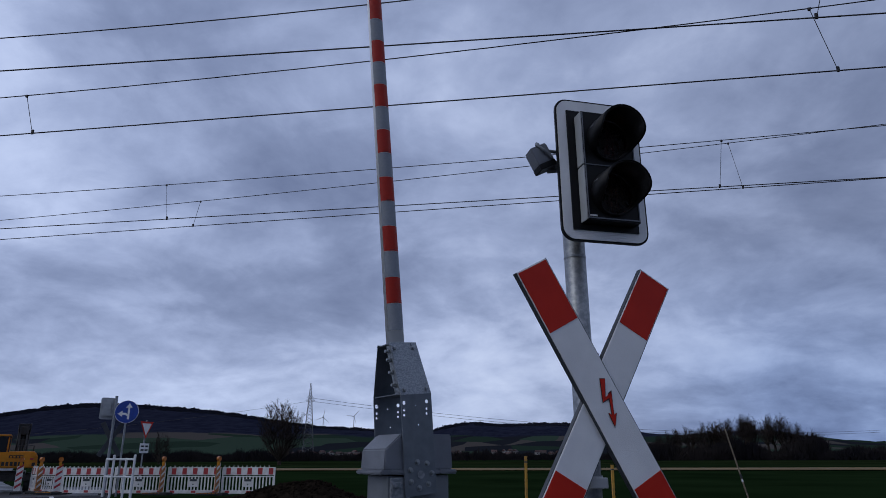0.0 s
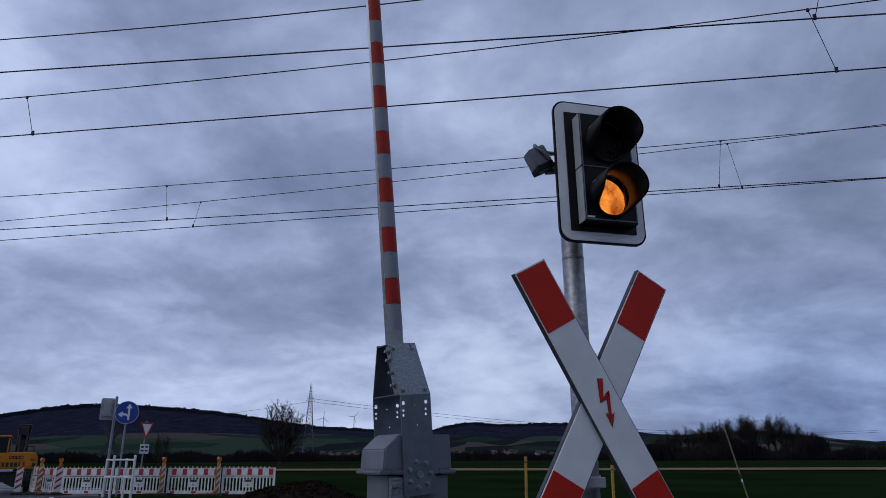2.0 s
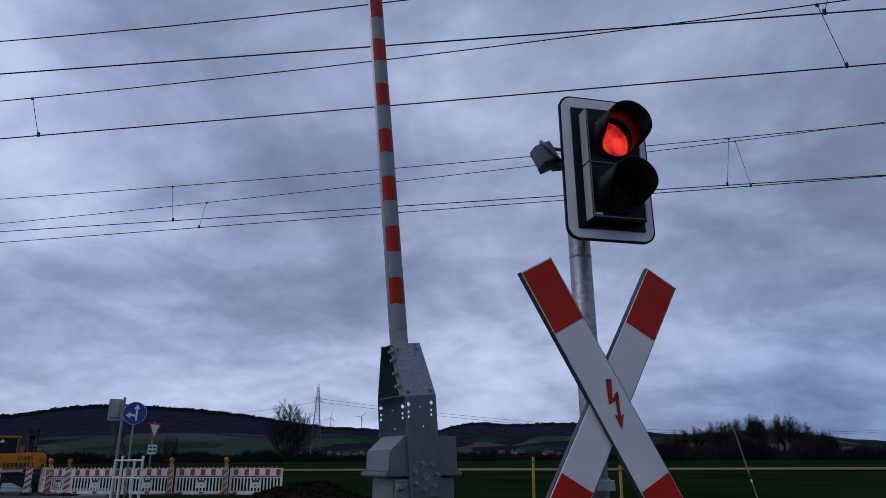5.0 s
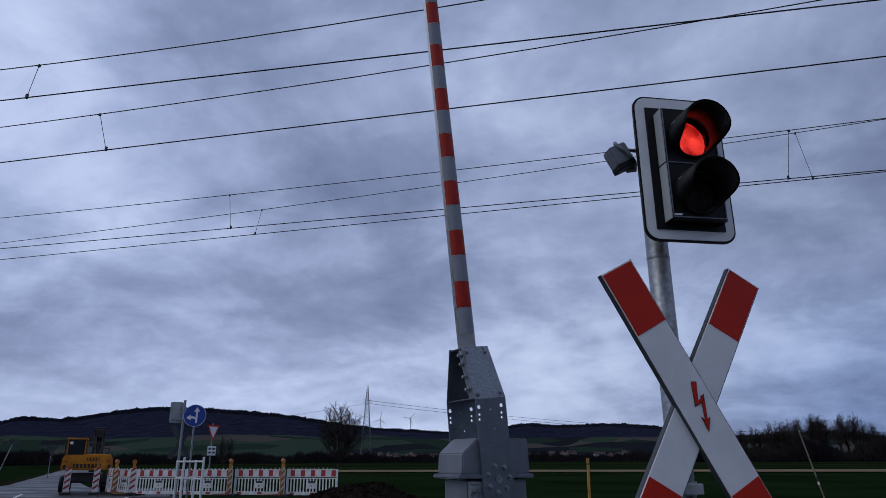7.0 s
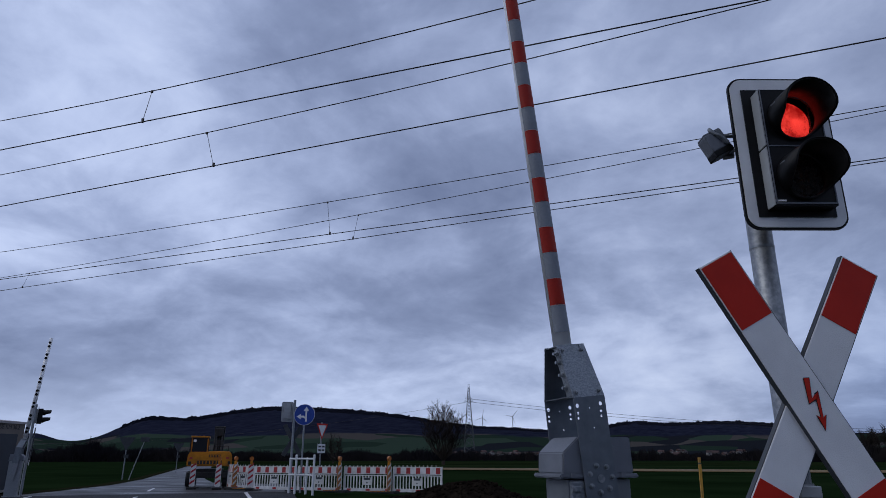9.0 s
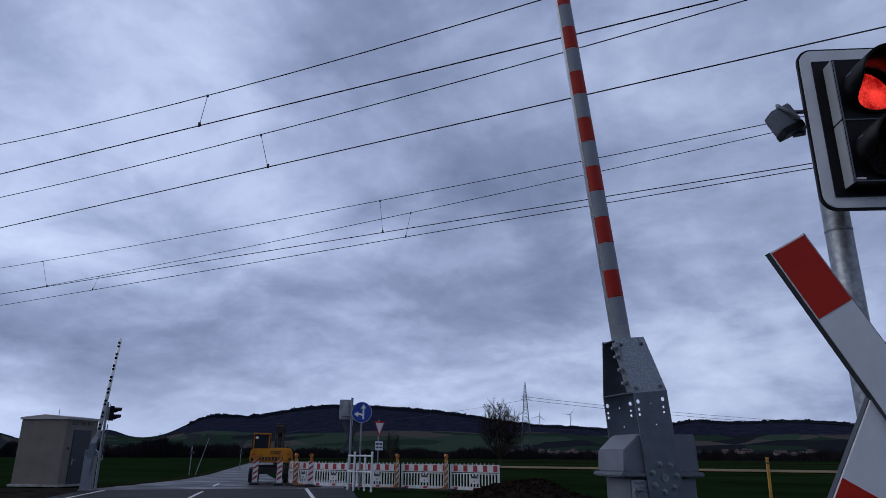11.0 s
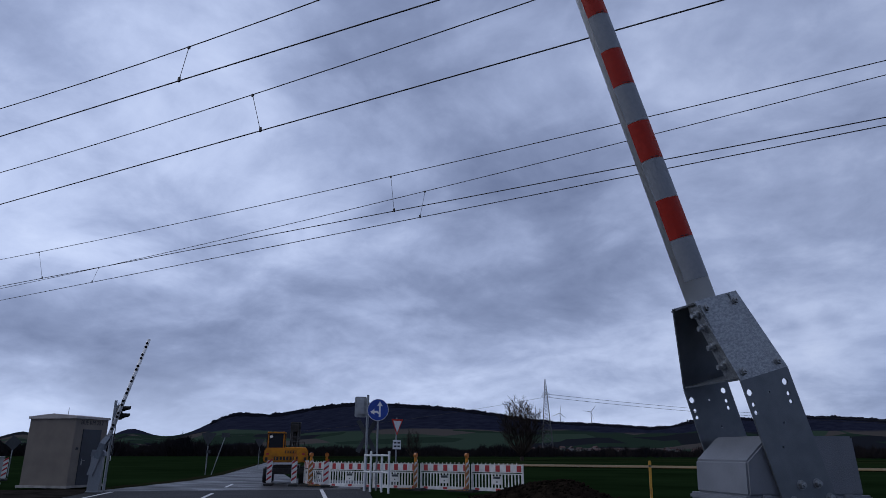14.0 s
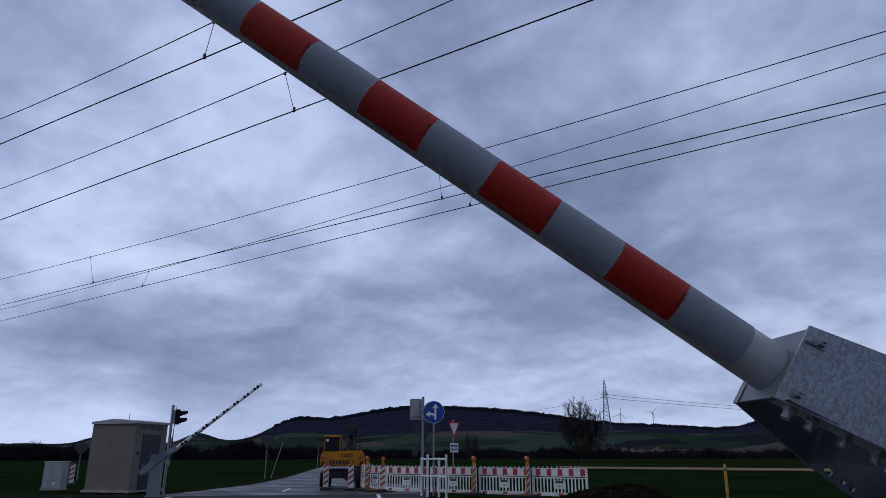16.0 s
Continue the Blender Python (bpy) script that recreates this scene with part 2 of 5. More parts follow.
M = dict(
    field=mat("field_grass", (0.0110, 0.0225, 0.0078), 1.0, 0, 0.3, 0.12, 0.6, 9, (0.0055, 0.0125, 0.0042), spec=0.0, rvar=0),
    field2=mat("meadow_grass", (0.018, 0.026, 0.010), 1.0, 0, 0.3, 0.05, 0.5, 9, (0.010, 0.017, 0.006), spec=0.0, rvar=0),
    stubble=mat("stubble", (0.22, 0.155, 0.075), 0.95, 0, 0.2, 0.06, 0.4, 5, (0.14, 0.10, 0.055), spec=0.1),
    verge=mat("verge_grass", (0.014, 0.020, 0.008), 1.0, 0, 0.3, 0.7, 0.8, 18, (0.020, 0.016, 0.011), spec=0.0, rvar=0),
    asphalt=mat("wet_asphalt", (0.020, 0.021, 0.0225), 0.46, 0, 0.2, 0.75, 0.25, 110, (0.010, 0.0105, 0.0115), rvar=0.62, spec=0.34, stretch=(0.45, 1.0, 1)),
    asphalt_dry=mat("damp_asphalt", (0.022, 0.0225, 0.024), 0.75, 0, 0.25, 0.5, 0.4, 90, (0.012, 0.0125, 0.0135), rvar=0.2, spec=0.14),
    paint=mat("road_paint", (0.72, 0.72, 0.70), 0.45, 0, 0.15, 5, 0.2, 60, (0.42, 0.42, 0.41)),
    ballast=mat("ballast", (0.16, 0.14, 0.12), 0.9, 0, 0.35, 7, 1.0, 26, (0.06, 0.05, 0.045), spec=0.2),
    gravel=mat("gravel", (0.22, 0.20, 0.18), 0.9, 0, 0.35, 4, 1.0, 30, (0.09, 0.08, 0.07), spec=0.2),
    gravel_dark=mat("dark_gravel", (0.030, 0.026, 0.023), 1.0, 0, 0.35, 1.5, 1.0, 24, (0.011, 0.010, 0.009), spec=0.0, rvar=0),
    rail=mat("rail_steel", (0.20, 0.16, 0.13), 0.45, 0.8, 0.2, 8, 0.2, 90),
    sleeper=mat("concrete_grey", (0.36, 0.35, 0.33), 0.85, 0, 0.2, 3, 0.3, 60, (0.22, 0.21, 0.2)),
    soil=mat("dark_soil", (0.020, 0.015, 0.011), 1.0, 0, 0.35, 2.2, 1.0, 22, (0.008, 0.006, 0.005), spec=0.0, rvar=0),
    zinc=mat("galvanised_steel", (0.32, 0.335, 0.35), 0.42, 0.7, 0.14, 50, 0.10, 160, (0.21, 0.225, 0.24), mid=(0.40, 0.62)),
    # one bracket steel in two tones: duller shaded plates, brighter lit upper plate
    zinc_plate=mat("galvanised_plate", (0.185, 0.205, 0.228), 0.46, 0.55, 0.07, 14, 0.10, 240, (0.135, 0.152, 0.172), mid=(0.30, 0.70)),
    spangle_lit=mat("lit_spangled_plate", (0.40, 0.43, 0.46), 0.40, 0.6, 0.14, 105, 0.22, 300, (0.25, 0.272, 0.298), mid=(0.38, 0.64), stretch=(0.8, 1, 1.2)),
    bolt=mat("zinc_bolt", (0.36, 0.38, 0.40), 0.34, 0.8, 0.1, 60, 0.1, 200),
    hood_inner=mat("hood_lining", (0.020, 0.017, 0.015), 0.36, 0, 0.2, 20, 0.15, 90, spec=0.45),
    grey_plastic=mat("grey_housing", (0.165, 0.178, 0.205), 0.5, 0, 0.10, 7, 0.25, 240, (0.125, 0.137, 0.16)),
    grey_dark=mat("grey_post_coat", (0.17, 0.185, 0.20), 0.5, 0.2, 0.12, 6, 0.12, 120),
    boom_white=mat("boom_white", (0.90, 0.90, 0.90), 0.35, 0, 0.03, 5, 0.05, 60, (0.80, 0.80, 0.80)),
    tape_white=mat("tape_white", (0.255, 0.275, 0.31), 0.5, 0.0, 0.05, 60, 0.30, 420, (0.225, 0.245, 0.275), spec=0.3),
    tape_red=mat("tape_red", (0.40, 0.021, 0.010), 0.5, 0, 0.05, 60, 0.25, 420, (0.35, 0.018, 0.009), spec=0.22),
    ink=mat("printed_ink", (0.02, 0.02, 0.022), 0.6, 0, 0.1, 30, 0, 60),
    sign_white=mat("sign_white", (0.80, 0.80, 0.80), 0.42, 0, 0.04, 7, 0.22, 220, (0.72, 0.72, 0.725), spec=0.3),
    sign_red=mat("sign_red", (0.54, 0.024, 0.011), 0.45, 0, 0.04, 7, 0.06, 300, (0.48, 0.020, 0.009), spec=0.2),
    sign_blue=mat("sign_blue", (0.015, 0.055, 0.33), 0.35, 0, 0.1, 7, 0.05, 200),
    sign_back=mat("sign_back", (0.055, 0.06, 0.066), 0.5, 0.2, 0.12, 5, 0.05, 100),
    alu=mat("aluminium", (0.40, 0.41, 0.42), 0.5, 0.6, 0.12, 6, 0.06, 100),
    black=mat("black_housing", (0.005, 0.005, 0.0055), 0.5, 0, 0.2, 9, 0.15, 200, spec=0.22),
    lens_dark=mat("dark_lens", (0.018, 0.017, 0.016), 0.28, 0, 0.3, 40, 0.8, 150),
    render_wall=mat("beige_render", (0.185, 0.160, 0.138), 0.85, 0, 0.08, 1.6, 0.3, 70, (0.150, 0.130, 0.113)),
    roof_cap=mat("roof_cap", (0.42, 0.38, 0.37), 0.7, 0, 0.1, 2, 0.2, 50),
    door_dark=mat("dark_door", (0.030, 0.036, 0.048), 0.45, 0.1, 0.1, 3, 0.05, 80),
    fence_white=mat("fence_plastic_white", (0.74, 0.73, 0.72), 0.45, 0, 0.08, 4, 0.08, 60, (0.55, 0.54, 0.52), each=0.05),
    fence_red=mat("fence_red_film", (0.42, 0.030, 0.032), 0.4, 0, 0.12, 5, 0.08, 100),
    yellow=mat("yellow_paint", (0.56, 0.21, 0.008), 0.45, 0, 0.15, 3.0, 0.1, 70, (0.36, 0.13, 0.008), spec=0.3),
    yellow_wood=mat("yellow_post_paint", (0.60, 0.31, 0.03), 0.6, 0, 0.2, 5, 0.3, 60, (0.36, 0.19, 0.04)),
    amber=mat("amber_lamp_plastic", (0.50, 0.15, 0.015), 0.3, 0, 0.12, 9, 0.1, 100),
    orange=mat("orange_baken", (0.44, 0.17, 0.035), 0.5, 0, 0.2, 6, 0.1, 90, (0.26, 0.10, 0.03)),
    rubber=mat("rubber", (0.016, 0.016, 0.016), 0.8, 0, 0.2, 6, 0.4, 60),
    machine_dark=mat("machine_dark", (0.03, 0.028, 0.026), 0.55, 0.3, 0.25, 5, 0.2, 60),
    glass=mat("cab_glass", (0.012, 0.014, 0.017), 0.12, 0, 0.05, 2, 0, 20, spec=0.25),
    bark=mat("bark", (0.060, 0.045, 0.034), 0.9, 0, 0.3, 2, 0.8, 30, (0.03, 0.023, 0.018), spec=0.2),
    twig=mat("twigs", (0.044, 0.034, 0.029), 0.9, 0, 0.25, 0.5, 0, 10, (0.026, 0.020, 0.018), spec=0.05),
    # ridge trees: lighter and bluer, with distance haze put into the colour
    crest=mat("hazy_ridge_woods", (0.022, 0.024, 0.036), 1.0, 0, 0.3, 0.05, 0, 2, (0.020, 0.021, 0.030), spec=0.0, rvar=0),
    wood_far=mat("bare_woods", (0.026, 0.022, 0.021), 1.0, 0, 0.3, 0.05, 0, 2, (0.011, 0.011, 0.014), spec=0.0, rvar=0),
    wire=mat("wire", (0.045, 0.042, 0.042), 0.6, 0.5, 0.1, 4, 0, 40),
    lattice=mat("lattice_steel", (0.10, 0.105, 0.11), 0.6, 0.4, 0.1, 1, 0, 30),
    house_white=mat("house_render", (0.22, 0.21, 0.20), 0.8, 0, 0.12, 0.3, 0, 5, each=0.6),
    house_roof=mat("house_tiles", (0.075, 0.040, 0.034), 0.8, 0, 0.2, 0.3, 0, 5, each=0.4),
    turbine=mat("turbine_white", (0.62, 0.63, 0.64), 0.5, 0, 0.04, 0.3, 0, 5),
    grey_cab=mat("grey_cabinet", (0.40, 0.42, 0.42), 0.6, 0, 0.08, 3, 0.1, 80, (0.32, 0.335, 0.34)),
    pipe=mat("white_pipe", (0.70, 0.71, 0.72), 0.4, 0, 0.06, 5, 0.05, 80),
    bark_pole=mat("weathered_pole", (0.24, 0.19, 0.13), 0.8, 0, 0.25, 6, 0.3, 60, (0.12, 0.1, 0.07)),
)


def lamp_material(name, bright, dim, strength):
    """A lit lens: dimpled cells, brighter towards the reflector's hot spots."""
    m = mat(name, bright, 0.35, 0, 0.2, 24, 0.4, 300, dim)
    n, l = m.node_tree.nodes, m.node_tree.links
    b = n["Principled BSDF"]
    co = n.new("ShaderNodeTexCoord")
    cells = n.new("ShaderNodeTexVoronoi")
    cells.inputs["Scale"].default_value = 190
    l.new(co.outputs["Object"], cells.inputs["Vector"])
    spots = n.new("ShaderNodeTexNoise")
    spots.inputs["Scale"].default_value, spots.inputs["Detail"].default_value = 13, 5
    l.new(co.outputs["Object"], spots.inputs["Vector"])
    mix = n.new("ShaderNodeMath")
    mix.operation = 'MULTIPLY_ADD'
    l.new(cells.outputs["Distance"], mix.inputs[0])
    mix.inputs[1].default_value = -0.32
    l.new(spots.outputs[0], mix.inputs[2])
    rp = n.new("ShaderNodeValToRGB")
    rp.color_ramp.elements[0].position, rp.color_ramp.elements[1].position = 0.16, 0.58
    rp.color_ramp.elements[0].color, rp.color_ramp.elements[1].color = (*dim, 1), (*bright, 1)
    l.new(mix.outputs[0], rp.inputs[0])
    l.new(rp.outputs[0], b.inputs["Emission Color"])
    b.inputs["Emission Strength"].default_value = strength
    return m


M["lens_red"] = lamp_material("red_lamp", (1.0, 0.055, 0.040), (0.20, 0.002, 0.002), 1.2)
M["lens_yellow"] = lamp_material("yellow_lamp", (1.0, 0.32, 0.050), (0.20, 0.030, 0.002), 1.35)


# ---- builders ----
def box(bm, c, s, m=None, bevel=0.0):
    r = bmesh.ops.create_cube(bm, size=1.0)
    vs = r["verts"]
    for v in vs:
        v.co = Vector((v.co.x * s[0] + c[0], v.co.y * s[1] + c[1], v.co.z * s[2] + c[2]))
        if m is not None:
            v.co = m @ v.co
    if bevel:
        es = list({e_ for v in vs for e_ in v.link_edges})
        bmesh.ops.bevel(bm, geom=es, offset=bevel, segments=2, affect='EDGES', profile=0.6)
    return bm


def tube(bm, p, q, r1, r2=None, n=12, caps=True):
    p, q = Vector(p), Vector(q)
    d = q - p
    m = Matrix.Translation((p + q) / 2) @ d.to_track_quat('Z', 'Y').to_matrix().to_4x4()
    bmesh.ops.create_cone(bm, cap_ends=caps, segments=n, radius1=r1, radius2=r1 if r2 is None else r2, depth=d.length, matrix=m)
    return bm


def prism(bm, pts, y0, y1, m=None):
    """A plate with the outline pts in x, z, from y0 to y1."""
    a = [bm.verts.new((x, y0, z)) for x, z in pts]
    b = [bm.verts.new((x, y1, z)) for x, z in pts]
    fs = [bm.faces.new(a), bm.faces.new(b[::-1])]
    k = len(pts)
    for i in range(k):
        fs.append(bm.faces.new((a[i], b[i], b[(i + 1) % k], a[(i + 1) % k])))
    bmesh.ops.recalc_face_normals(bm, faces=fs)
    if m is not None:
        for v in a + b:
            v.co = m @ v.co
    return bm


def rounded(w, h, r, n=6):
    """Outline of a rounded rectangle, centred."""
    out = []
    for cx, cz, a0 in ((w / 2 - r, h / 2 - r, 0), (-w / 2 + r, h / 2 - r, 90), (-w / 2 + r, -h / 2 + r, 180), (w / 2 - r, -h / 2 + r, 270)):
        for i in range(n + 1):
            a = radians(a0 + 90 * i / n)
            out.append((cx + r * math.cos(a), cz + r * math.sin(a)))
    return out


def mesh_of(name, bm, material, smooth=False):
    me = bpy.data.meshes.new(name)
    bm.to_mesh(me)
    bm.free()
    me.materials.append(material)
    if smooth:
        me.shade_smooth()
    return me


def part(name, bm, material, parent, label="", smooth=False, at=None):
    ob = new(name, mesh_of(name, bm, material, smooth))
    ob.parent = parent
    if at is not None:
        ob.matrix_basis = at
    if label:
        ob["label"] = label
    return ob


def thing(name, label, category, m, group="", kind=""):
    ob = new(name)
    ob.empty_display_size = 0.1
    ob.matrix_basis = m
    return tagged(ob, label, category, group, kind)


def solid(name, bm, material, label, category, m=None, group="", kind="", smooth=False):
    ob = new(name, mesh_of(name, bm, material, smooth))
    if m is not None:
        ob.matrix_basis = m
    return tagged(ob, label, category, group, kind)


B = bmesh.new

# the road's own axes: u across it (the way the near boom falls), r along it, away from the camera
HEAD = 221.0
UX = Vector((math.cos(radians(HEAD)), math.sin(radians(HEAD)), 0))
RX = Vector((UX.y, -UX.x, 0))
P0 = Vector((-0.008, 5.355, 0.0))


def W(u, r, z=0.0):
    p = P0 + UX * u + RX * r
    return (p.x, p.y, z)


def sheet(name, pts, material, label, z):
    """A flat piece of ground, 60 mm thick, its top at z."""
    bm = B()
    top = [bm.verts.new((x, y, z)) for x, y, *_ in pts]
    f_ = bm.faces.new(top)
    f_.normal_update()
    if f_.normal.z < 0:
        f_.normal_flip()
    r_ = bmesh.ops.extrude_face_region(bm, geom=[f_])
    for v in r_["geom"]:
        if isinstance(v, bmesh.types.BMVert):
            v.co.z -= 0.06
    bmesh.ops.recalc_face_normals(bm, faces=bm.faces[:])
    return solid(name, bm, material, label, "ground", kind="structure")


# ---- the large structure ----
bm = B()
rings = [0, 6, 12, 20, 30, 45, 70, 120, 200, 350, 700, 1500, 3000, 4500]
prev = None
for rad in rings[1:]:
    ring = []
    for i in range(96):
        a = 2 * math.pi * i / 96
        x, y = rad * math.cos(a) - 5, rad * math.sin(a) + 10
        ring.append(bm.verts.new((x, y, -0.10 - 0.5 * min(1, max(0, (rad - 45) / 300)))))
    if prev is None:
        bm.faces.new(ring)
    else:
        for i in range(96):
            bm.faces.new((prev[i], ring[i], ring[(i + 1) % 96], prev[(i + 1) % 96]))
    prev = ring
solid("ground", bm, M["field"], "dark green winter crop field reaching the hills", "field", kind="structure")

# road in three lengths: near side, the crossing, far side with the mouth of the lane
sheet("road", [W(0.9, -30), W(9.2, -30), W(9.2, 0.4), W(0.9, 0.4)], M["asphalt_dry"], "damp dark asphalt road before the crossing", 0.0)
sheet("road", [W(0.9, 0.4), W(9.2, 0.4), W(9.8, 27.5), W(-1.0, 27.5)], M["asphalt_dry"], "dark asphalt level crossing surface", 0.002)
sheet("road", [W(-1.0, 27.5), W(9.9, 27.5), W(9.0, 31), W(7.6, 38), W(7.0, 48), W(6.9, 140), W(3.2, 140), W(3.0, 48), W(2.4, 40), W(-1.5, 36)],
      M["asphalt"], "wet asphalt road running on through the fields", 0.004)
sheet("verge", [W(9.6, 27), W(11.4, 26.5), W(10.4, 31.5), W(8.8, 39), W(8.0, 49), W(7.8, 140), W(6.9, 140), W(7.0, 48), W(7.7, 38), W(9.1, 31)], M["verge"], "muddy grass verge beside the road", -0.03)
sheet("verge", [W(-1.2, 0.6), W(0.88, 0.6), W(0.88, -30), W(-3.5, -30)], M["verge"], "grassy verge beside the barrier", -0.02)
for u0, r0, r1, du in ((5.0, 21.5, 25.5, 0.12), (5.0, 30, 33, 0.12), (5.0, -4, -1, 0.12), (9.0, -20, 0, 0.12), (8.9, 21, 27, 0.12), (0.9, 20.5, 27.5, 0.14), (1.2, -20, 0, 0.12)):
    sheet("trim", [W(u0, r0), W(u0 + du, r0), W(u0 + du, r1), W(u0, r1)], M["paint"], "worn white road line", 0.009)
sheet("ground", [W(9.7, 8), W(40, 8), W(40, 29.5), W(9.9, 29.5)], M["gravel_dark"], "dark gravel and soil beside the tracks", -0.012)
# fields beyond, in strips
for y0, y1, x0, x1, mk, lb in ((80, 92, -34, 420, "stubble", "pale stubble strip across the field"), (112, 135, -60, 420, "field2", "lighter meadow strip"),
                               (150, 175, -160, 420, "field2", "lighter meadow strip"), (190, 225, -190, 300, "field2", "thin lighter field strip")):
    sheet("ground", [(x0, y0 + (0 if x0 > -50 else 6)), (x1, y0 - 8), (x1, y1 - 8), (x0 - 8, y1)], M[mk], lb, -0.07 - 0.2 * (y0 > 100) + 0.05)
# tracks
for yc in (8.15, 13.15):
    bm = B()
    prism(bm, [(-2.6, -0.3), (2.6, -0.3), (1.75, -0.03), (-1.75, -0.03)], -150, 90, pose(0, yc, 0, 0, 0, -90))
    solid("track_bed", bm, M["ballast"], "dark grey ballast bed of a railway track", "ballast", kind="structure")
    for s in (-0.7535, 0.7535):
        bm = B()
        pts = [(-0.036, 0.02), (-0.036, -0.02), (-0.009, -0.035), (-0.009, -0.11), (-0.07, -0.13), (-0.07, -0.145), (0.07, -0.145), (0.07, -0.13), (0.009, -0.11), (0.009, -0.035), (0.036, -0.02), (0.036, 0.02)]
        prism(bm, pts, -150, 90, pose(0, yc + s, 0.0, 0, 0, -90))
        solid("rail", bm, M["rail"], "worn steel rail of the track", "rail", group="rails", kind="structure")
bm = B()
for yc in (8.15, 13.15):
    for i in range(-90, 60):
        x = i * 0.62
        if -17 < x + (yc - 5) * 0.85 < 2:
            continue
        box(bm, (x, yc, -0.05), (0.26, 2.6, 0.16))
solid("sleepers", bm, M["sleeper"], "grey concrete sleepers in the ballast", "sleepers", kind="stuff")


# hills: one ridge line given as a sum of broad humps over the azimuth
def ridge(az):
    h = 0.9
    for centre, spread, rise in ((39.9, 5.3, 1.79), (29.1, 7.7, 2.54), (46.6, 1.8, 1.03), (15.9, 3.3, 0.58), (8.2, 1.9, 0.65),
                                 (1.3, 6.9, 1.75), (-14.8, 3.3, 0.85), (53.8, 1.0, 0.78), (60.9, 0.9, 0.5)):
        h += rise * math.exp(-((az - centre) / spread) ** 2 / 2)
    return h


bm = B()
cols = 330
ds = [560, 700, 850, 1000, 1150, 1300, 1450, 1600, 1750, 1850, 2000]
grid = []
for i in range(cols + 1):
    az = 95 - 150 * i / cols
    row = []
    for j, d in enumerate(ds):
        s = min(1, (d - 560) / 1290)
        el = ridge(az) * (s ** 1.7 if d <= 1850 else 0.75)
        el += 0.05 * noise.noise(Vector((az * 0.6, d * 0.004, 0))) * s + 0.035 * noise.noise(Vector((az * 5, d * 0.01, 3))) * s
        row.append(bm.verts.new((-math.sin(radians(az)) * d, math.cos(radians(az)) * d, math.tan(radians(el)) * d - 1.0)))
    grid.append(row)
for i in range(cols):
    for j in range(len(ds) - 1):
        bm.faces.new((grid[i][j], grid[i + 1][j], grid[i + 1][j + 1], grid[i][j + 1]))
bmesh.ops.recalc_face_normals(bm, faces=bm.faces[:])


def hill_material():
    m = bpy.data.materials.new("hill_cover_hazed")
    m.use_nodes = True
    n, l = m.node_tree.nodes, m.node_tree.links
    b = n["Principled BSDF"]
    co = n.new("ShaderNodeTexCoord")
    sx = n.new("ShaderNodeSeparateXYZ")
    l.new(co.outputs["Object"], sx.inputs[0])
    t = n.new("ShaderNodeTexNoise")
    t.inputs["Scale"].default_value, t.inputs["Detail"].default_value = 0.006, 5
    l.new(co.outputs["Object"], t.inputs["Vector"])
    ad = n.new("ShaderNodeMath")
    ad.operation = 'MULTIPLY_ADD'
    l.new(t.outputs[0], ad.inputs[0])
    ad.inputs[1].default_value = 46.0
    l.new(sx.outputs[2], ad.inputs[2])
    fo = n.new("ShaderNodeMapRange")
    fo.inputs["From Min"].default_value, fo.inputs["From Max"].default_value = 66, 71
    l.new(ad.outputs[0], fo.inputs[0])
    v = n.new("ShaderNodeTexVoronoi")
    v.inputs["Scale"].default_value = 0.011
    mp = n.new("ShaderNodeMapping")
    mp.inputs["Scale"].default_value = (1.0, 0.5, 5.0)
    l.new(co.outputs["Object"], mp.inputs[0])
    l.new(mp.outputs[0], v.inputs["Vector"])
    rp = n.new("ShaderNodeValToRGB")
    sc = n.new("ShaderNodeSeparateColor")
    l.new(v.outputs["Color"], sc.inputs[0])
    l.new(sc.outputs[0], rp.inputs[0])
    rp.color_ramp.interpolation = 'CONSTANT'
    for i, (p_, c_) in enumerate(((0, (0.018, 0.031, 0.022)), (0.35, (0.030, 0.048, 0.034)), (0.6, (0.014, 0.016, 0.020)), (0.82, (0.060, 0.054, 0.050)))):
        q = rp.color_ramp.elements[i] if i < 2 else rp.color_ramp.elements.new(p_)
        q.position, q.color = p_, (*c_, 1)
    t2 = n.new("ShaderNodeTexNoise")
    t2.inputs["Scale"].default_value, t2.inputs["Detail"].default_value = 0.05, 8
    t2.inputs["Roughness"].default_value = 0.7
    m2 = n.new("ShaderNodeMapping")
    m2.inputs["Scale"].default_value = (1.0, 0.35, 2.2)
    l.new(co.outputs["Object"], m2.inputs[0])
    l.new(m2.outputs[0], t2.inputs["Vector"])
    # forest tone; its navy cast is distance haze mixed into the colour
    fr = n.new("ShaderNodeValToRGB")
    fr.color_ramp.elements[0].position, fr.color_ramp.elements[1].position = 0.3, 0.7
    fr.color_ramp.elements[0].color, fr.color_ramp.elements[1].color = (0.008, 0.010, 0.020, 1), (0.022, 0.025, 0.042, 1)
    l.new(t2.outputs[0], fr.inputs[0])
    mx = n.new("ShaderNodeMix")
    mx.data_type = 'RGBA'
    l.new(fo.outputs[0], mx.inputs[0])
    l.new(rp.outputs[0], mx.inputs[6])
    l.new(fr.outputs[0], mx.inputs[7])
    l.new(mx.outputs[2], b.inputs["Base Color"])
    b.inputs["Roughness"].default_value = 1.0
    b.inputs["Specular IOR Level"].default_value = 0.0
    return m


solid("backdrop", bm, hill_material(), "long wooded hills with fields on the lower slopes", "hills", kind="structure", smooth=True)


